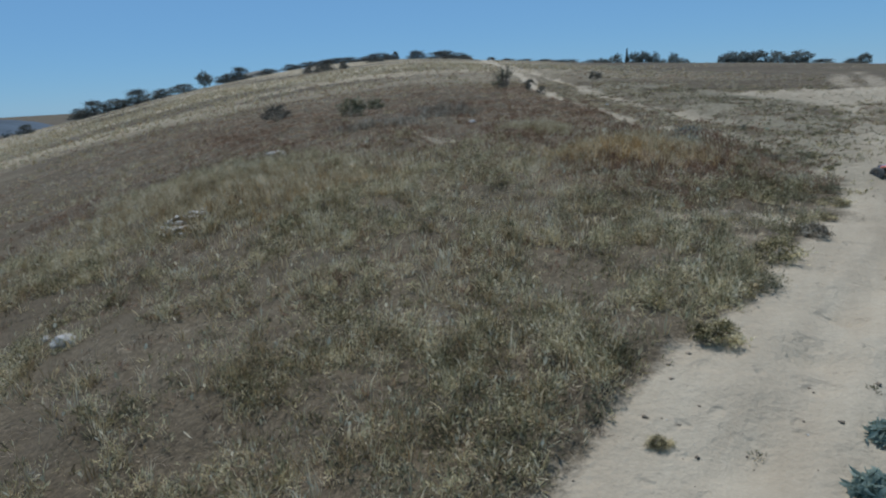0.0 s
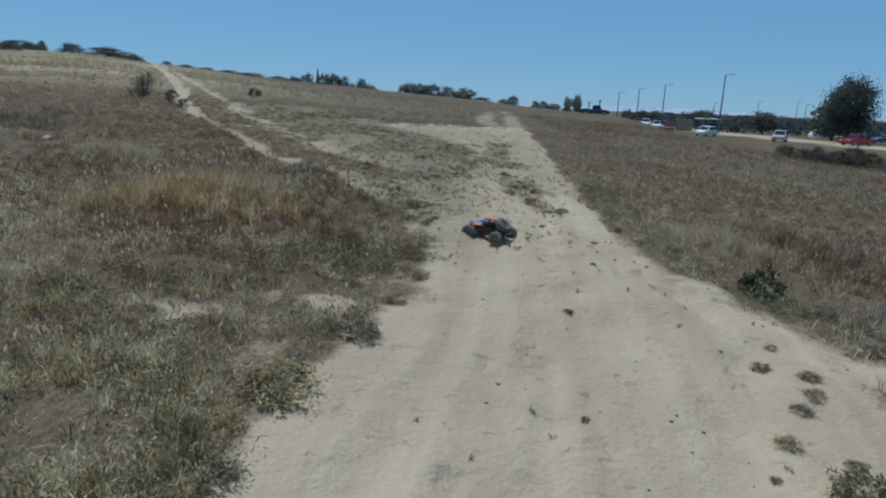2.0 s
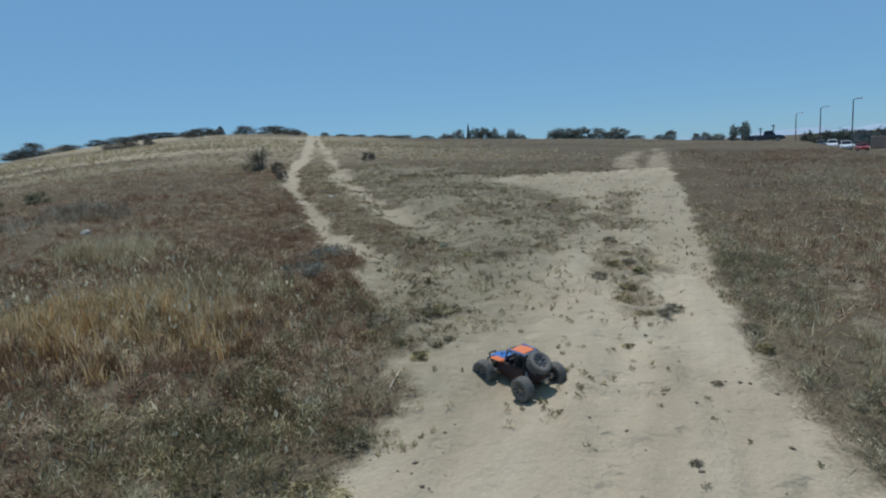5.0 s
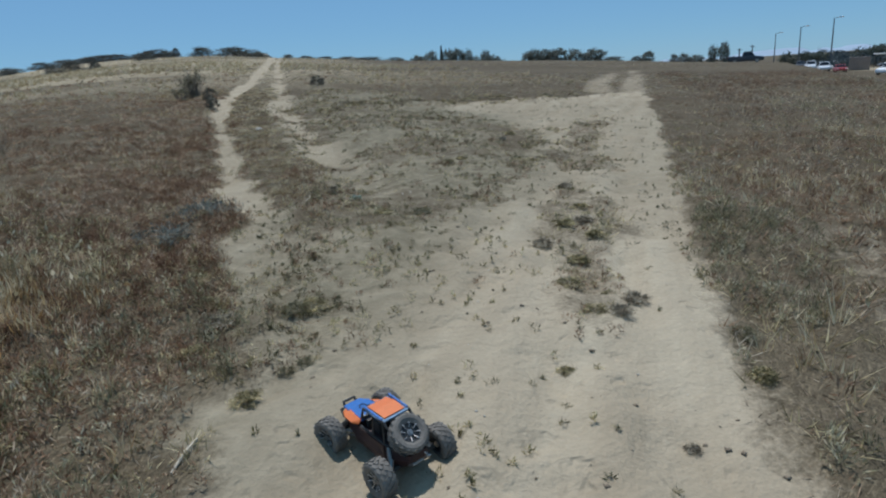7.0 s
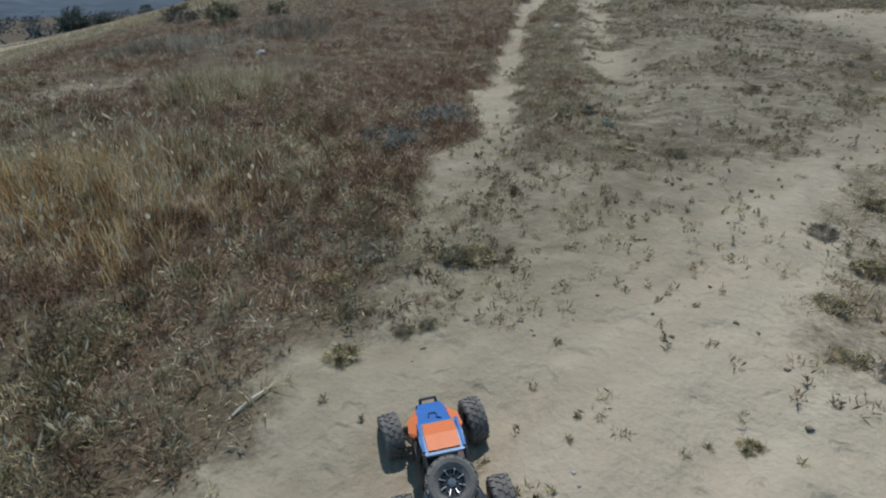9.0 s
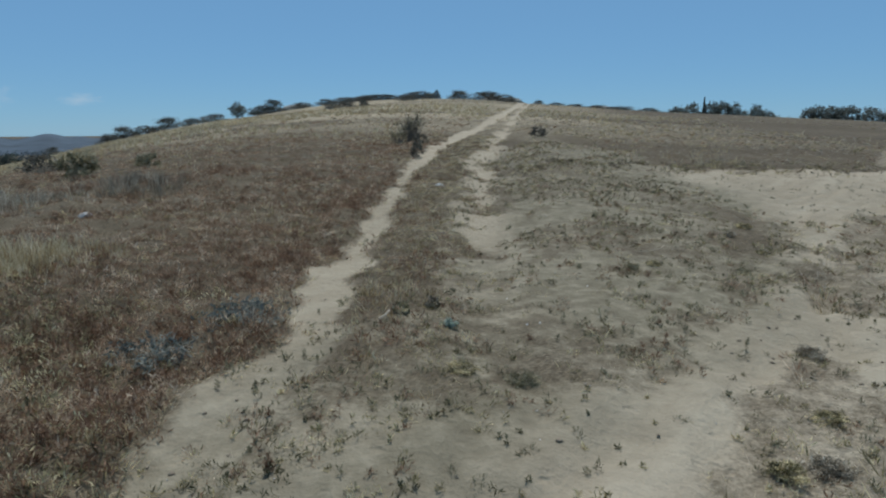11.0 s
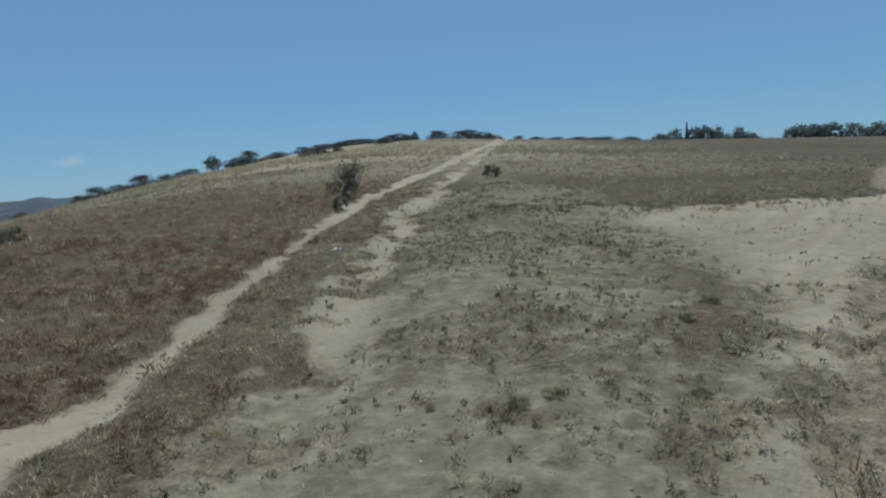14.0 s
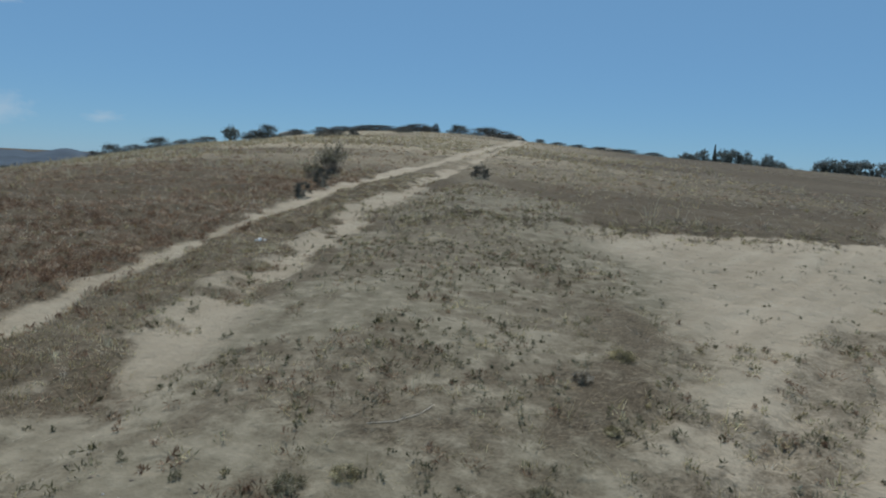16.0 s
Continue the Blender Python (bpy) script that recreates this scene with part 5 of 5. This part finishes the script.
plant_trees("tall", (10,), "tree", "large spreading green tree beside the parking ground", "trees of the plain", [(109.4, 63.0, 7.4, 8.0)], leaves=DARK_CROWN)
plant_trees("round", (11, 12), "tree", "dark green tree on the plain beyond the parking ground", "trees of the plain",
            [(117.6, 70.2, 7.2, 4.8), (120, 54.8, 6, 3.6), (132.4, 79.1, 10.2, 5.1), (126, 90, 6, 2.6), (135, 139.8, 4.4, 1.9), (137.6, 137.3, 4.8, 2), (140.5, 134.3, 5, 2), (148.9, 124.9, 7.6, 2.7), (146, 129, 5, 1.8), 
             (164.1, 121.7, 5.6, 1.7), (168.3, 115.8, 8.8, 1.5), (156, 133, 7, 1.5), (176, 104, 9, 1.4)], leaves=DARK_CROWN)
plant_trees("round", (15, 16), "tree", "dark green tree on the plain beyond the parking ground", "trees of the plain",
            [(130, 60, 7, 2.4), (128, 48, 8, 2.6), (133, 40, 9, 2.2), (120, 34, 8, 1.6), (150, 100, 6, 1.2), (143, 110, 6, 1.3), (58.3, 26.4, 5, 1.4), (60.5, 24, 6, 1.6), (63, 29, 4, .2), 
             (90, 24, 9, 3), (-88.7, 110.8, 5.4, -.6), (-84.9, 114.2, 4.7, -1.8), (-95, 118, 6, -1.6), (-104, 104, 7, -1.4)], leaves=DARK_CROWN)
plant_trees("low", (13,), "hedge", "dull brown straggling hedge at the foot of the grassy slope", "bushes of the plain",
            [(50.0, 33.6, 2.3, -.35), (51.1, 32.9, 2.6, -.6), (52.3, 32.2, 2.4, -.4), (53.3, 31.5, 2.7, -.65), (54.3, 30.7, 2.3, -.3), (55.4, 29.8, 2.6, -.7)], leaves=SCRUB)


def far_woods():
    """The belt of trees across the plain, too far to tell one from the next."""
    r = np.random.default_rng(90)
    pts = []
    for k in range(420):
        b, d = radians(r.uniform(45, 86)), r.uniform(150, 420)
        x, y, w = d * math.sin(b), d * math.cos(b), r.uniform(4, 10)
        h = r.uniform(1.6, 3.0 + d / 300)
        c = r.normal(0, 1, (60, 3)).clip(-1.5, 1.5) * np.array([w * .3, w * .3, h * .28])
        pts.append(c + np.array([x, y, float(land(x, y)) + h * .5]))
    for k in range(260):
        b, d = radians(r.uniform(-78, -27)), r.uniform(190, 520)
        x, y, w = d * math.sin(b), d * math.cos(b), r.uniform(4, 11)
        h = r.uniform(2.5, 6.5)
        c = r.normal(0, 1, (70, 3)).clip(-1.5, 1.5) * np.array([w * .3, w * .3, h * .28])
        pts.append(c + np.array([x, y, float(land(x, y)) + h * .45]))
    pts = np.concatenate(pts)
    me = leaf_mesh("far_woods", pts, np.zeros(pts.shape), .6, 91, FAR_LEAF, 1.5)
    tagged(new("far_woods", me), "hazy belts of dark green trees across plain and valley", "woods", kind="stuff")


far_woods()

# pale humps on the crest
HUMP = plain("pale_dry_turf", (0.27, 0.25, 0.2), 0.95, grain=1.2, vary=0.3, relief=0.1)
for x, y, w, top in ((4.5, 112, 4.2, 7.1), (20.5, 114, 4.0, 5.6), (-26.5, 103.5, 2.6, 5.9)):
    bm = bmesh.new()
    bmesh.ops.create_uvsphere(bm, u_segments=20, v_segments=12, radius=1)
    for v in bm.verts:
        v.co *= 1 + .22 * noise.noise(v.co * 1.7 + Vector((x, 0, 0)))
    me = bpy.data.meshes.new("mound")
    bm.to_mesh(me)
    bm.free()
    me.materials.append(HUMP)
    ob = new("mound", me)
    z = ground_z(x, y)
    ob.matrix_basis = pose(x, y, z) @ Matrix.Diagonal((w, w * .7, top - z, 1))
    tagged(ob, "pale grassy hump on the crest of the hill", "mound", kind="structure")


# ---- the parking ground ----
WHITE_CAR = plain("white_car_paint", (0.75, 0.76, 0.77), 0.3, grain=6, vary=0.06)
RED_CAR = plain("red_car_paint", (0.30, 0.03, 0.026), 0.3, grain=6, vary=0.1)
DARK_CAR = plain("dark_car_paint", (0.05, 0.05, 0.055), 0.3, grain=6, vary=0.15)
GREY_CAR = plain("grey_car_paint", (0.42, 0.43, 0.44), 0.3, 0.3, grain=6, vary=0.1)
BLUE_CAR = plain("blue_car_paint", (0.05, 0.14, 0.32), 0.35, grain=6, vary=0.1)
GLASS = plain("tinted_glass", (0.02, 0.024, 0.03), 0.08, grain=5, vary=0.2)
GALV = plain("galvanised_steel", (0.11, 0.115, 0.12), 0.6, 0.2, grain=20, vary=0.2)
CANVAS = plain("pale_canvas", (0.68, 0.68, 0.66), 0.8, grain=10, vary=0.1)


def road_vehicle(name, label, at, paint, kind, group="parked vehicles"):
    """A parked vehicle, nose along +y."""
    v = thing(name, label, "vehicle", at, group)
    L, Wd, deck, top = {"suv": (4.6, 1.85, 1.05, 1.75), "sedan": (4.5, 1.78, .92, 1.42), "pickup": (5.2, 1.9, 1.05, 1.75)}[kind]
    cab = {"suv": (-.47, -.42, .08, .22), "sedan": (-.33, -.20, .08, .20), "pickup": (-.10, -.06, .14, .24)}[kind]
    h = Wd / 2
    bm = bmesh.new()
    loft(bm, [[(-w, y * L, lo), (w, y * L, lo), (w * 1.02, y * L, (lo + hi) * .5), (w * .96, y * L, hi), (-w * .96, y * L, hi), (-w * 1.02, y * L, (lo + hi) * .5)]
              for y, w, lo, hi in ((-.5, h * .9, .45, deck * .9), (-.47, h, .32, deck), (-.1, h, .28, deck), (.2, h, .28, deck), (.38, h, .3, deck * .93), (.48, h * .95, .34, deck * .8), (.5, h * .85, .42, deck * .68))])
    body = part("body", bm, paint, v)
    bm = bmesh.new()
    a, b, c, d = (q * L for q in cab)
    loft(bm, [[(-h * .95, a, deck - .02), (h * .95, a, deck - .02), (h * .95, d, deck - .02), (-h * .95, d, deck - .02)], [(-h * .78, b, top), (h * .78, b, top), (h * .78, c, top), (-h * .78, c, top)]])
    part("cabin", bm, paint, v)

    def pane(label, corners):
        bm = bmesh.new()
        q = [Vector(k) for k in corners]
        n = (q[1] - q[0]).cross(q[2] - q[0]).normalized() * .02
        loft(bm, [[k - n for k in q], [k + n for k in q]])
        part("window", bm, GLASS, v, label)
    f = lambda y0, y1, s: y0 + (y1 - y0) * s
    for s in (-1, 1):
        pane("dark side window", [(s * h * .93, f(a, b, .12) + .12, f(deck, top, .12)), (s * h * .93, f(d, c, .12) - .12, f(deck, top, .12)), (s * h * .81, f(d, c, .85) - .1, f(deck, top, .85)), (s * h * .81, f(a, b, .85) + .1, f(deck, top, .85))])
    pane("windscreen", [(-h * .82, f(d, c, .1) + .01, f(deck, top, .1)), (h * .82, f(d, c, .1) + .01, f(deck, top, .1)), (h * .72, f(d, c, .88) + .01, f(deck, top, .88)), (-h * .72, f(d, c, .88) + .01, f(deck, top, .88))])
    pane("rear window", [(-h * .8, f(a, b, .2) - .01, f(deck, top, .2)), (h * .8, f(a, b, .2) - .01, f(deck, top, .2)), (h * .72, f(a, b, .85) - .01, f(deck, top, .85)), (-h * .72, f(a, b, .85) - .01, f(deck, top, .85))])
    if kind == "pickup":
        bm = bmesh.new()
        box(bm, (0, -.29 * L, deck + .01), (Wd * .8, .36 * L, .04), .01)
        part("load_bed", bm, BLACK, v, "dark load bed")
    R = .36
    for s in (-1, 1):
        for y in (.31, -.30):
            bm = bmesh.new()
            tube(bm, (-.11, 0, 0), (.11, 0, 0), R, seg=18)
            w = part("wheel", bm, RUBBER, v, "", pose(s * (h - .1), y * L, R))
            bm = bmesh.new()
            tube(bm, (s * .09, 0, 0), (s * .122, 0, 0), R * .6, seg=14)
            part("rim", bm, STEEL, w)
        bm = bmesh.new()
        box(bm, (s * h * .72, .485 * L, deck * .72), (.32, .12, .16), .03)
        part("headlight", bm, LAMP, v)
        bm = bmesh.new()
        box(bm, (s * h * .85, -.492 * L, deck * .82), (.14, .06, .25), .02)
        part("tail_light", bm, RED_CAR, v)
    return v


road_vehicle("car", "white car parked on the dirt of the lot", stand(110.3, 108.0, 135), WHITE_CAR, "suv")
road_vehicle("car", "white pickup parked beside another car", stand(110.4, 105.0, 138), WHITE_CAR, "pickup")
road_vehicle("car", "white van-like car parked behind the others", stand(119.2, 110.3, 120), WHITE_CAR, "suv")
road_vehicle("car", "dark red car parked at the lot's edge", stand(107.5, 98.7, 140), RED_CAR, "sedan")
road_vehicle("car", "black car parked between white ones", stand(110.7, 110.9, 135), DARK_CAR, "sedan")
road_vehicle("car", "white estate car parked along the dirt road", stand(95.3, 79.0, 102), WHITE_CAR, "suv")
road_vehicle("car", "silver off-road vehicle with dark windows, parked", stand(96.5, 65.8, 118), GREY_CAR, "suv")
road_vehicle("car", "red pickup parked near the hedge", stand(103, 57.6, 80), RED_CAR, "pickup")
road_vehicle("car", "blue car parked before the trees", stand(124.0, 64.2, 60), BLUE_CAR, "sedan")
road_vehicle("car", "dark vehicle parked beneath the shade roof", stand(123.0, 101.5, 60), DARK_CAR, "suv")


def caravan(at):
    v = thing("caravan", "white caravan with rounded ends standing on the lot", "caravan", at)
    bm = bmesh.new()
    loft(bm, [[(x, -1.1, z), (x, 1.1, z), (x, 1.1, z2), (x, -1.1, z2)] for x, z, z2 in ((-2.9, .9, 2.2), (-2.6, .55, 2.55), (2.4, .5, 2.65), (2.9, 1.0, 2.3))])
    part("shell", bm, WHITE_CAR, v)
    for x in (-1.6, .1, 1.7):
        bm = bmesh.new()
        box(bm, (x, -1.1, 1.75), (.9, .06, .55), .03)
        part("window", bm, GLASS, v)
    for s in (-1, 1):
        bm = bmesh.new()
        tube(bm, (.2, s * 1.02, .34), (.2, s * .8, .34), .34, seg=16)
        part("wheel", bm, RUBBER, v)
    bm = bmesh.new()
    box(bm, (1.0, -1.1, 1.45), (.6, .05, 1.75), .02)
    part("door", bm, GREY_CAR, v)


caravan(stand(121.3, 69.2, 60))


def dome_tent(at):
    v = thing("tent", "small white domed tent", "tent", at)
    bm = bmesh.new()
    bmesh.ops.create_uvsphere(bm, u_segments=16, v_segments=10, radius=1.4)
    bmesh.ops.delete(bm, geom=[q for q in bm.verts if q.co.z < -.05], context="VERTS")
    bmesh.ops.scale(bm, vec=(1, 1, 1.2), verts=bm.verts[:])
    part("shell", bm, CANVAS, v)
    bm = bmesh.new()
    box(bm, (0, -1.36, .55), (.8, .1, 1.1), .03)
    part("entrance", bm, BLACK, v)


dome_tent(stand(128.4, 79.8, 50))


def shade_roof(at):
    v = thing("shade_roof", "flat pale shade roof on thin posts over parked cars", "shelter", at)
    bm = bmesh.new()
    box(bm, (0, 0, 2.75), (7.5, 4.6, .18), .03)
    part("roof", bm, CANVAS, v)
    for x in (-3.5, 3.5):
        for y in (-2, 2):
            bm = bmesh.new()
            tube(bm, (x, y, -.1), (x, y, 2.7), .07, seg=8)
            part("post", bm, GALV, v)


shade_roof(stand(123.5, 102.3, 50))


road_vehicle("car", "dark pickup parked on the grassy rise", stand(80.0, 90.9, 229), DARK_CAR, "pickup")


def container(at):
    v = thing("container", "tan steel storage container beside the parked cars", "container", at)
    bm = bmesh.new()
    box(bm, (0, 0, 1.25), (3.4, 2.3, 2.4), .03)
    part("shell", bm, TAN_STEEL, v)
    for k in range(14):
        bm = bmesh.new()
        box(bm, (-1.56 + k * .24, -1.17, 1.25), (.11, .05, 2.2), .015)
        part("rib", bm, TAN_STEEL, v)
    for s in (-1, 1):
        for y in (-1.0, 1.0):
            bm = bmesh.new()
            box(bm, (s * 1.6, y, .03), (.2, .2, .16), .01)
            part("foot", bm, GALV, v)


TAN_STEEL = plain("tan_steel", (0.30, 0.235, 0.19), 0.6, grain=8, vary=0.2)
container(stand(115.7, 102.1, -48))


def utility_pole(at, tall):
    v = thing("utility_pole", "bare grey pole standing far behind the rise", "pole", at, "poles behind the rise")
    bm = bmesh.new()
    tube(bm, (0, 0, -.2), (0, 0, tall), .2, .14, 8)
    part("shaft", bm, GALV, v)
    bm = bmesh.new()
    box(bm, (0, 0, tall - .35), (1.1, .14, .16), .02)
    part("crossarm", bm, GALV, v)


for x, y, top in ((126.9, 147.2, 3.7), (129.1, 145.2, 4.3)):
    utility_pole(stand(x, y, -40), top - ground_z(x, y))


def lamp_post(label, at, tall):
    v = thing("lamp_post", label, "street lamp", at, "lamp posts of the lot")
    bm = bmesh.new()
    tube(bm, (0, 0, -.2), (0, 0, tall), .16, .09, 10)
    part("pole", bm, GALV, v)
    bm = bmesh.new()
    path_tube(bm, [(0, 0, tall - .1), (.5, 0, tall + .12), (1.0, 0, tall + .15)], .05)
    part("arm", bm, GALV, v)
    bm = bmesh.new()
    box(bm, (1.25, 0, tall + .13), (.75, .42, .22), .06)
    part("lamp_head", bm, CANVAS, v, "pale lamp head")
    bm = bmesh.new()
    tube(bm, (0, 0, -.2), (0, 0, .5), .3, seg=12)
    part("footing", bm, STONE, v)


for x, y, top in ((110.7, 88.9, 9.2), (118.1, 110.9, 7.9), (124.6, 125.6, 7.2), (131.3, 140.0, 6.6), (211.9, 136.3, 5.8), (244.1, 177.8, 7.2), (252.3, 166.0, 7.8), (232, 190, 6.0), (262, 150, 7.4)):
    lamp_post("tall lamp post with a single arm at the parking ground", stand(x, y, -40), top - ground_z(x, y))


# ---- stones, sticks and litter ----
def stone(label, x, y, size, seed, mat=STONE, flat=.6, name="stone"):
    bm = bmesh.new()
    bmesh.ops.create_icosphere(bm, subdivisions=2, radius=1)
    off = Vector((seed * 3.1, seed * 7.7, 1))
    for v in bm.verts:
        v.co *= 1 + .45 * noise.noise(v.co * 1.3 + off) + .18 * noise.noise(v.co * 3.7 + off)
        v.co.z *= flat
    me = bpy.data.meshes.new(name)
    bm.to_mesh(me)
    bm.free()
    me.materials.append(mat)
    ob = new(name, me)
    ob.matrix_basis = stand(x, y, seed * 50, (size, size * .75, size), -size * flat * .3)
    return tagged(ob, label, "stone", "stones of the slope")


def rubble(label, x, y, size, seed, flat=.4):
    """A broken angular slab lying askew."""
    q = random.Random(seed)
    bm = bmesh.new()
    for k in range(11):
        bm.verts.new((q.uniform(-1, 1), q.uniform(-.7, .7), q.uniform(-.5, .5)))
    made = bmesh.ops.convex_hull(bm, input=bm.verts[:])
    bmesh.ops.delete(bm, geom=list({*made["geom_interior"], *made["geom_unused"]}), context="VERTS")
    me = bpy.data.meshes.new("stone")
    bm.to_mesh(me)
    bm.free()
    me.materials.append(STONE)
    ob = new("stone", me)
    ob.matrix_basis = pose(x, y, ground_z(x, y) + size * flat * .2, q.uniform(-18, 18), q.uniform(-18, 18), q.uniform(0, 360)) @ Matrix.Diagonal((size, size, size * flat, 1))
    return tagged(ob, label, "stone", "stones of the slope")


stone("pale rounded stone in the dry weeds", -3.11, 4.93, .11, 1)
stone("small pale stone in the dry weeds", -3.45, 5.2, .05, 2)
stone("long pale slab lying on the slope", -2.97, 12.3, .24, 3, flat=.3)
stone("pale stone lying on the slope", 1.04, 15.1, .09, 4)
for i in range(26):
    a = i * 2.39996
    q = .06 * math.sqrt(i) + .02
    rubble("broken pale rubble heaped in the dry grass", -3.1 + q * math.cos(a) * .95, 7.7 + q * math.sin(a) * 1.1, .05 + .09 * ((i * 7) % 5) / 5, 10 + i, .5)
for i in range(16):
    a = i * 2.39996
    q = .16 * math.sqrt(i)
    rubble("chunk of pale crumbled bank", -1.1 + q * math.cos(a) * 1.8, 12.9 + q * math.sin(a) * .7, .05 + .07 * ((i * 7) % 5) / 5, 40 + i, .35)
for i, (x, y, s) in enumerate(((5.3, 18.9, .038), (5.35, 18.95, .024), (5.26, 18.87, .02))):
    stone("bright white scrap lying between the ruts", x, y, s, 70 + i, CHALK, .8, "litter")


def stick(label, points, r):
    bm = bmesh.new()
    path_tube(bm, [(x, y, ground_z(x, y) + r + dz) for x, y, dz in points], r, 6)
    me = bpy.data.meshes.new("stick")
    bm.to_mesh(me)
    bm.free()
    me.materials.append(TWIG)
    tagged(new("stick", me), label, "stick")


stick("short pale dry stick on the sand", [(4.84, 7.56, .005), (4.89, 7.64, .012), (4.93, 7.72, .006)], .0065)
stick("short orange-brown dry stalk between the ruts", [(5.70, 11.64, .01), (5.74, 11.69, .03), (5.76, 11.75, .05)], .006)
for i, (x, y) in enumerate(((6.75, 11.81), (6.84, 11.82), (6.6, 12.6), (7.3, 12.9), (7.9, 13.3))):
    stone("tiny bright white chip lying on the trodden soil", x, y, .008, 90 + i, CHALK, .7)
stick("thin curved dry twig on the trodden soil", [(7.98, 14.15, 0), (8.12, 14.2, .005), (8.25, 14.33, .005), (8.31, 14.45, .01)], .0022)


# ---- far hills ----
def far_ridge(name, label, mat, bearing0, bearing1, distance, depth, tops, seed):
    """A far ridge: rows of a hillside that rises from the plain to the tops (one each step of bearing)."""
    n, rows = 160, 6
    b = np.linspace(bearing0, bearing1, n)
    top = np.interp(b, np.linspace(bearing0, bearing1, len(tops)), tops)
    rough = .012 * distance
    top = top + rough * (1.0 * (grain_noise(b, b * 0, 2.6, seed) - .5) + .5 * (grain_noise(b, b * 0, .8, seed + 1) - .5))
    verts = []
    for k in range(rows + 1):
        f = k / rows
        d = distance + depth * f
        z = -16 + (top + 16) * np.sin(f * np.pi / 2) ** 1.3 + (grain_noise(b * 2, b * 0 + k * 1.7, 1, seed + 2) - .5) * .12 * top * math.sin(f * math.pi)
        verts.append(np.stack([d * np.sin(np.radians(b)), d * np.cos(np.radians(b)), z], 1))
    i = np.arange(n * (rows + 1)).reshape(rows + 1, n)
    q = np.stack([i[:-1, :-1], i[:-1, 1:], i[1:, 1:], i[1:, :-1]], -1).reshape(-1, 4)
    me = mesh_of(name, np.concatenate(verts), np.arange(len(q)) * 4, np.full(len(q), 4), q.ravel(), mat)
    me.polygons.foreach_set("use_smooth", np.ones(len(q), bool))
    tagged(new(name, me), label, "hill", kind="structure")


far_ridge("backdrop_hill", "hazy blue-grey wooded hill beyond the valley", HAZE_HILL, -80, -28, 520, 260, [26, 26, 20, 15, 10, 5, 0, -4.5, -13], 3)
far_ridge("backdrop_mountain", "mountain far behind the plain, painted in faint haze blue", HAZE_PEAK, 33, 75, 2000, 500, [-10, 6, 22, 12, 6, 10, 4, 8, -6], 8)


# ---- thin clouds over the valley ----
def cloud_material():
    mat, tree, bsdf = material("thin_cloud", 1.0)
    where = tree.nodes.new("ShaderNodeTexCoord").outputs["Object"]
    shape = noise_of(tree, 1.6, 6, 0.62, where)
    length = tree.nodes.new("ShaderNodeVectorMath")
    length.operation = "LENGTH"
    tree.links.new(where, length.inputs[0])
    veil = maths(tree, "ADD", maths(tree, "MULTIPLY", shape, 1.5), maths(tree, "MULTIPLY", length.outputs["Value"], -0.85))
    cover = ramp(tree, veil, ((0.2, (0, 0, 0)), (0.75, (0.42, 0.42, 0.42)))).outputs[0]
    # the sunlit white of the cloud is emitted by the sheet itself
    glow = node(tree, "ShaderNodeEmission", Color=(0.52, 0.60, 0.67, 1), Strength=0.95)
    clear = tree.nodes.new("ShaderNodeBsdfTransparent")
    share = tree.nodes.new("ShaderNodeMixShader")
    tree.links.new(cover, share.inputs[0])
    tree.links.new(clear.outputs[0], share.inputs[1])
    tree.links.new(glow.outputs[0], share.inputs[2])
    tree.links.new(share.outputs[0], tree.nodes["Material Output"].inputs["Surface"])
    return mat


CLOUD = cloud_material()
for bearing, up, wide, tall, label in ((-41.6, 10.4, 62, 16, "small white wisp of cloud in the blue sky"), (-46.0, 12.9, 90, 34, "faint thin cloud high in the blue sky"),
                                       (-42.0, 2.9, 110, 68, "pale rounded cloud low over the valley"), (-49.0, 2.4, 170, 40, "flat pale cloud bank low over the valley"), (-35.5, 2.6, 80, 26, "small faint cloud low over the hill")):
    bm = bmesh.new()
    bmesh.ops.create_grid(bm, x_segments=12, y_segments=8, size=1.0)
    for v in bm.verts:
        v.co = Vector((v.co.x, .25 * (v.co.x ** 2 + v.co.y ** 2), v.co.y))
    me = bpy.data.meshes.new("cloud")
    bm.to_mesh(me)
    bm.free()
    me.materials.append(CLOUD)
    ob = new("cloud", me)
    b, e = radians(bearing), radians(up)
    ob.matrix_basis = pose(8 + 2000 * math.sin(b), 10 + 2000 * math.cos(b), 2 + 2000 * math.tan(e), 0, 0, -bearing) @ Matrix.Diagonal((wide, wide * .3, tall, 1))
    tagged(ob, label, "cloud", kind="structure")
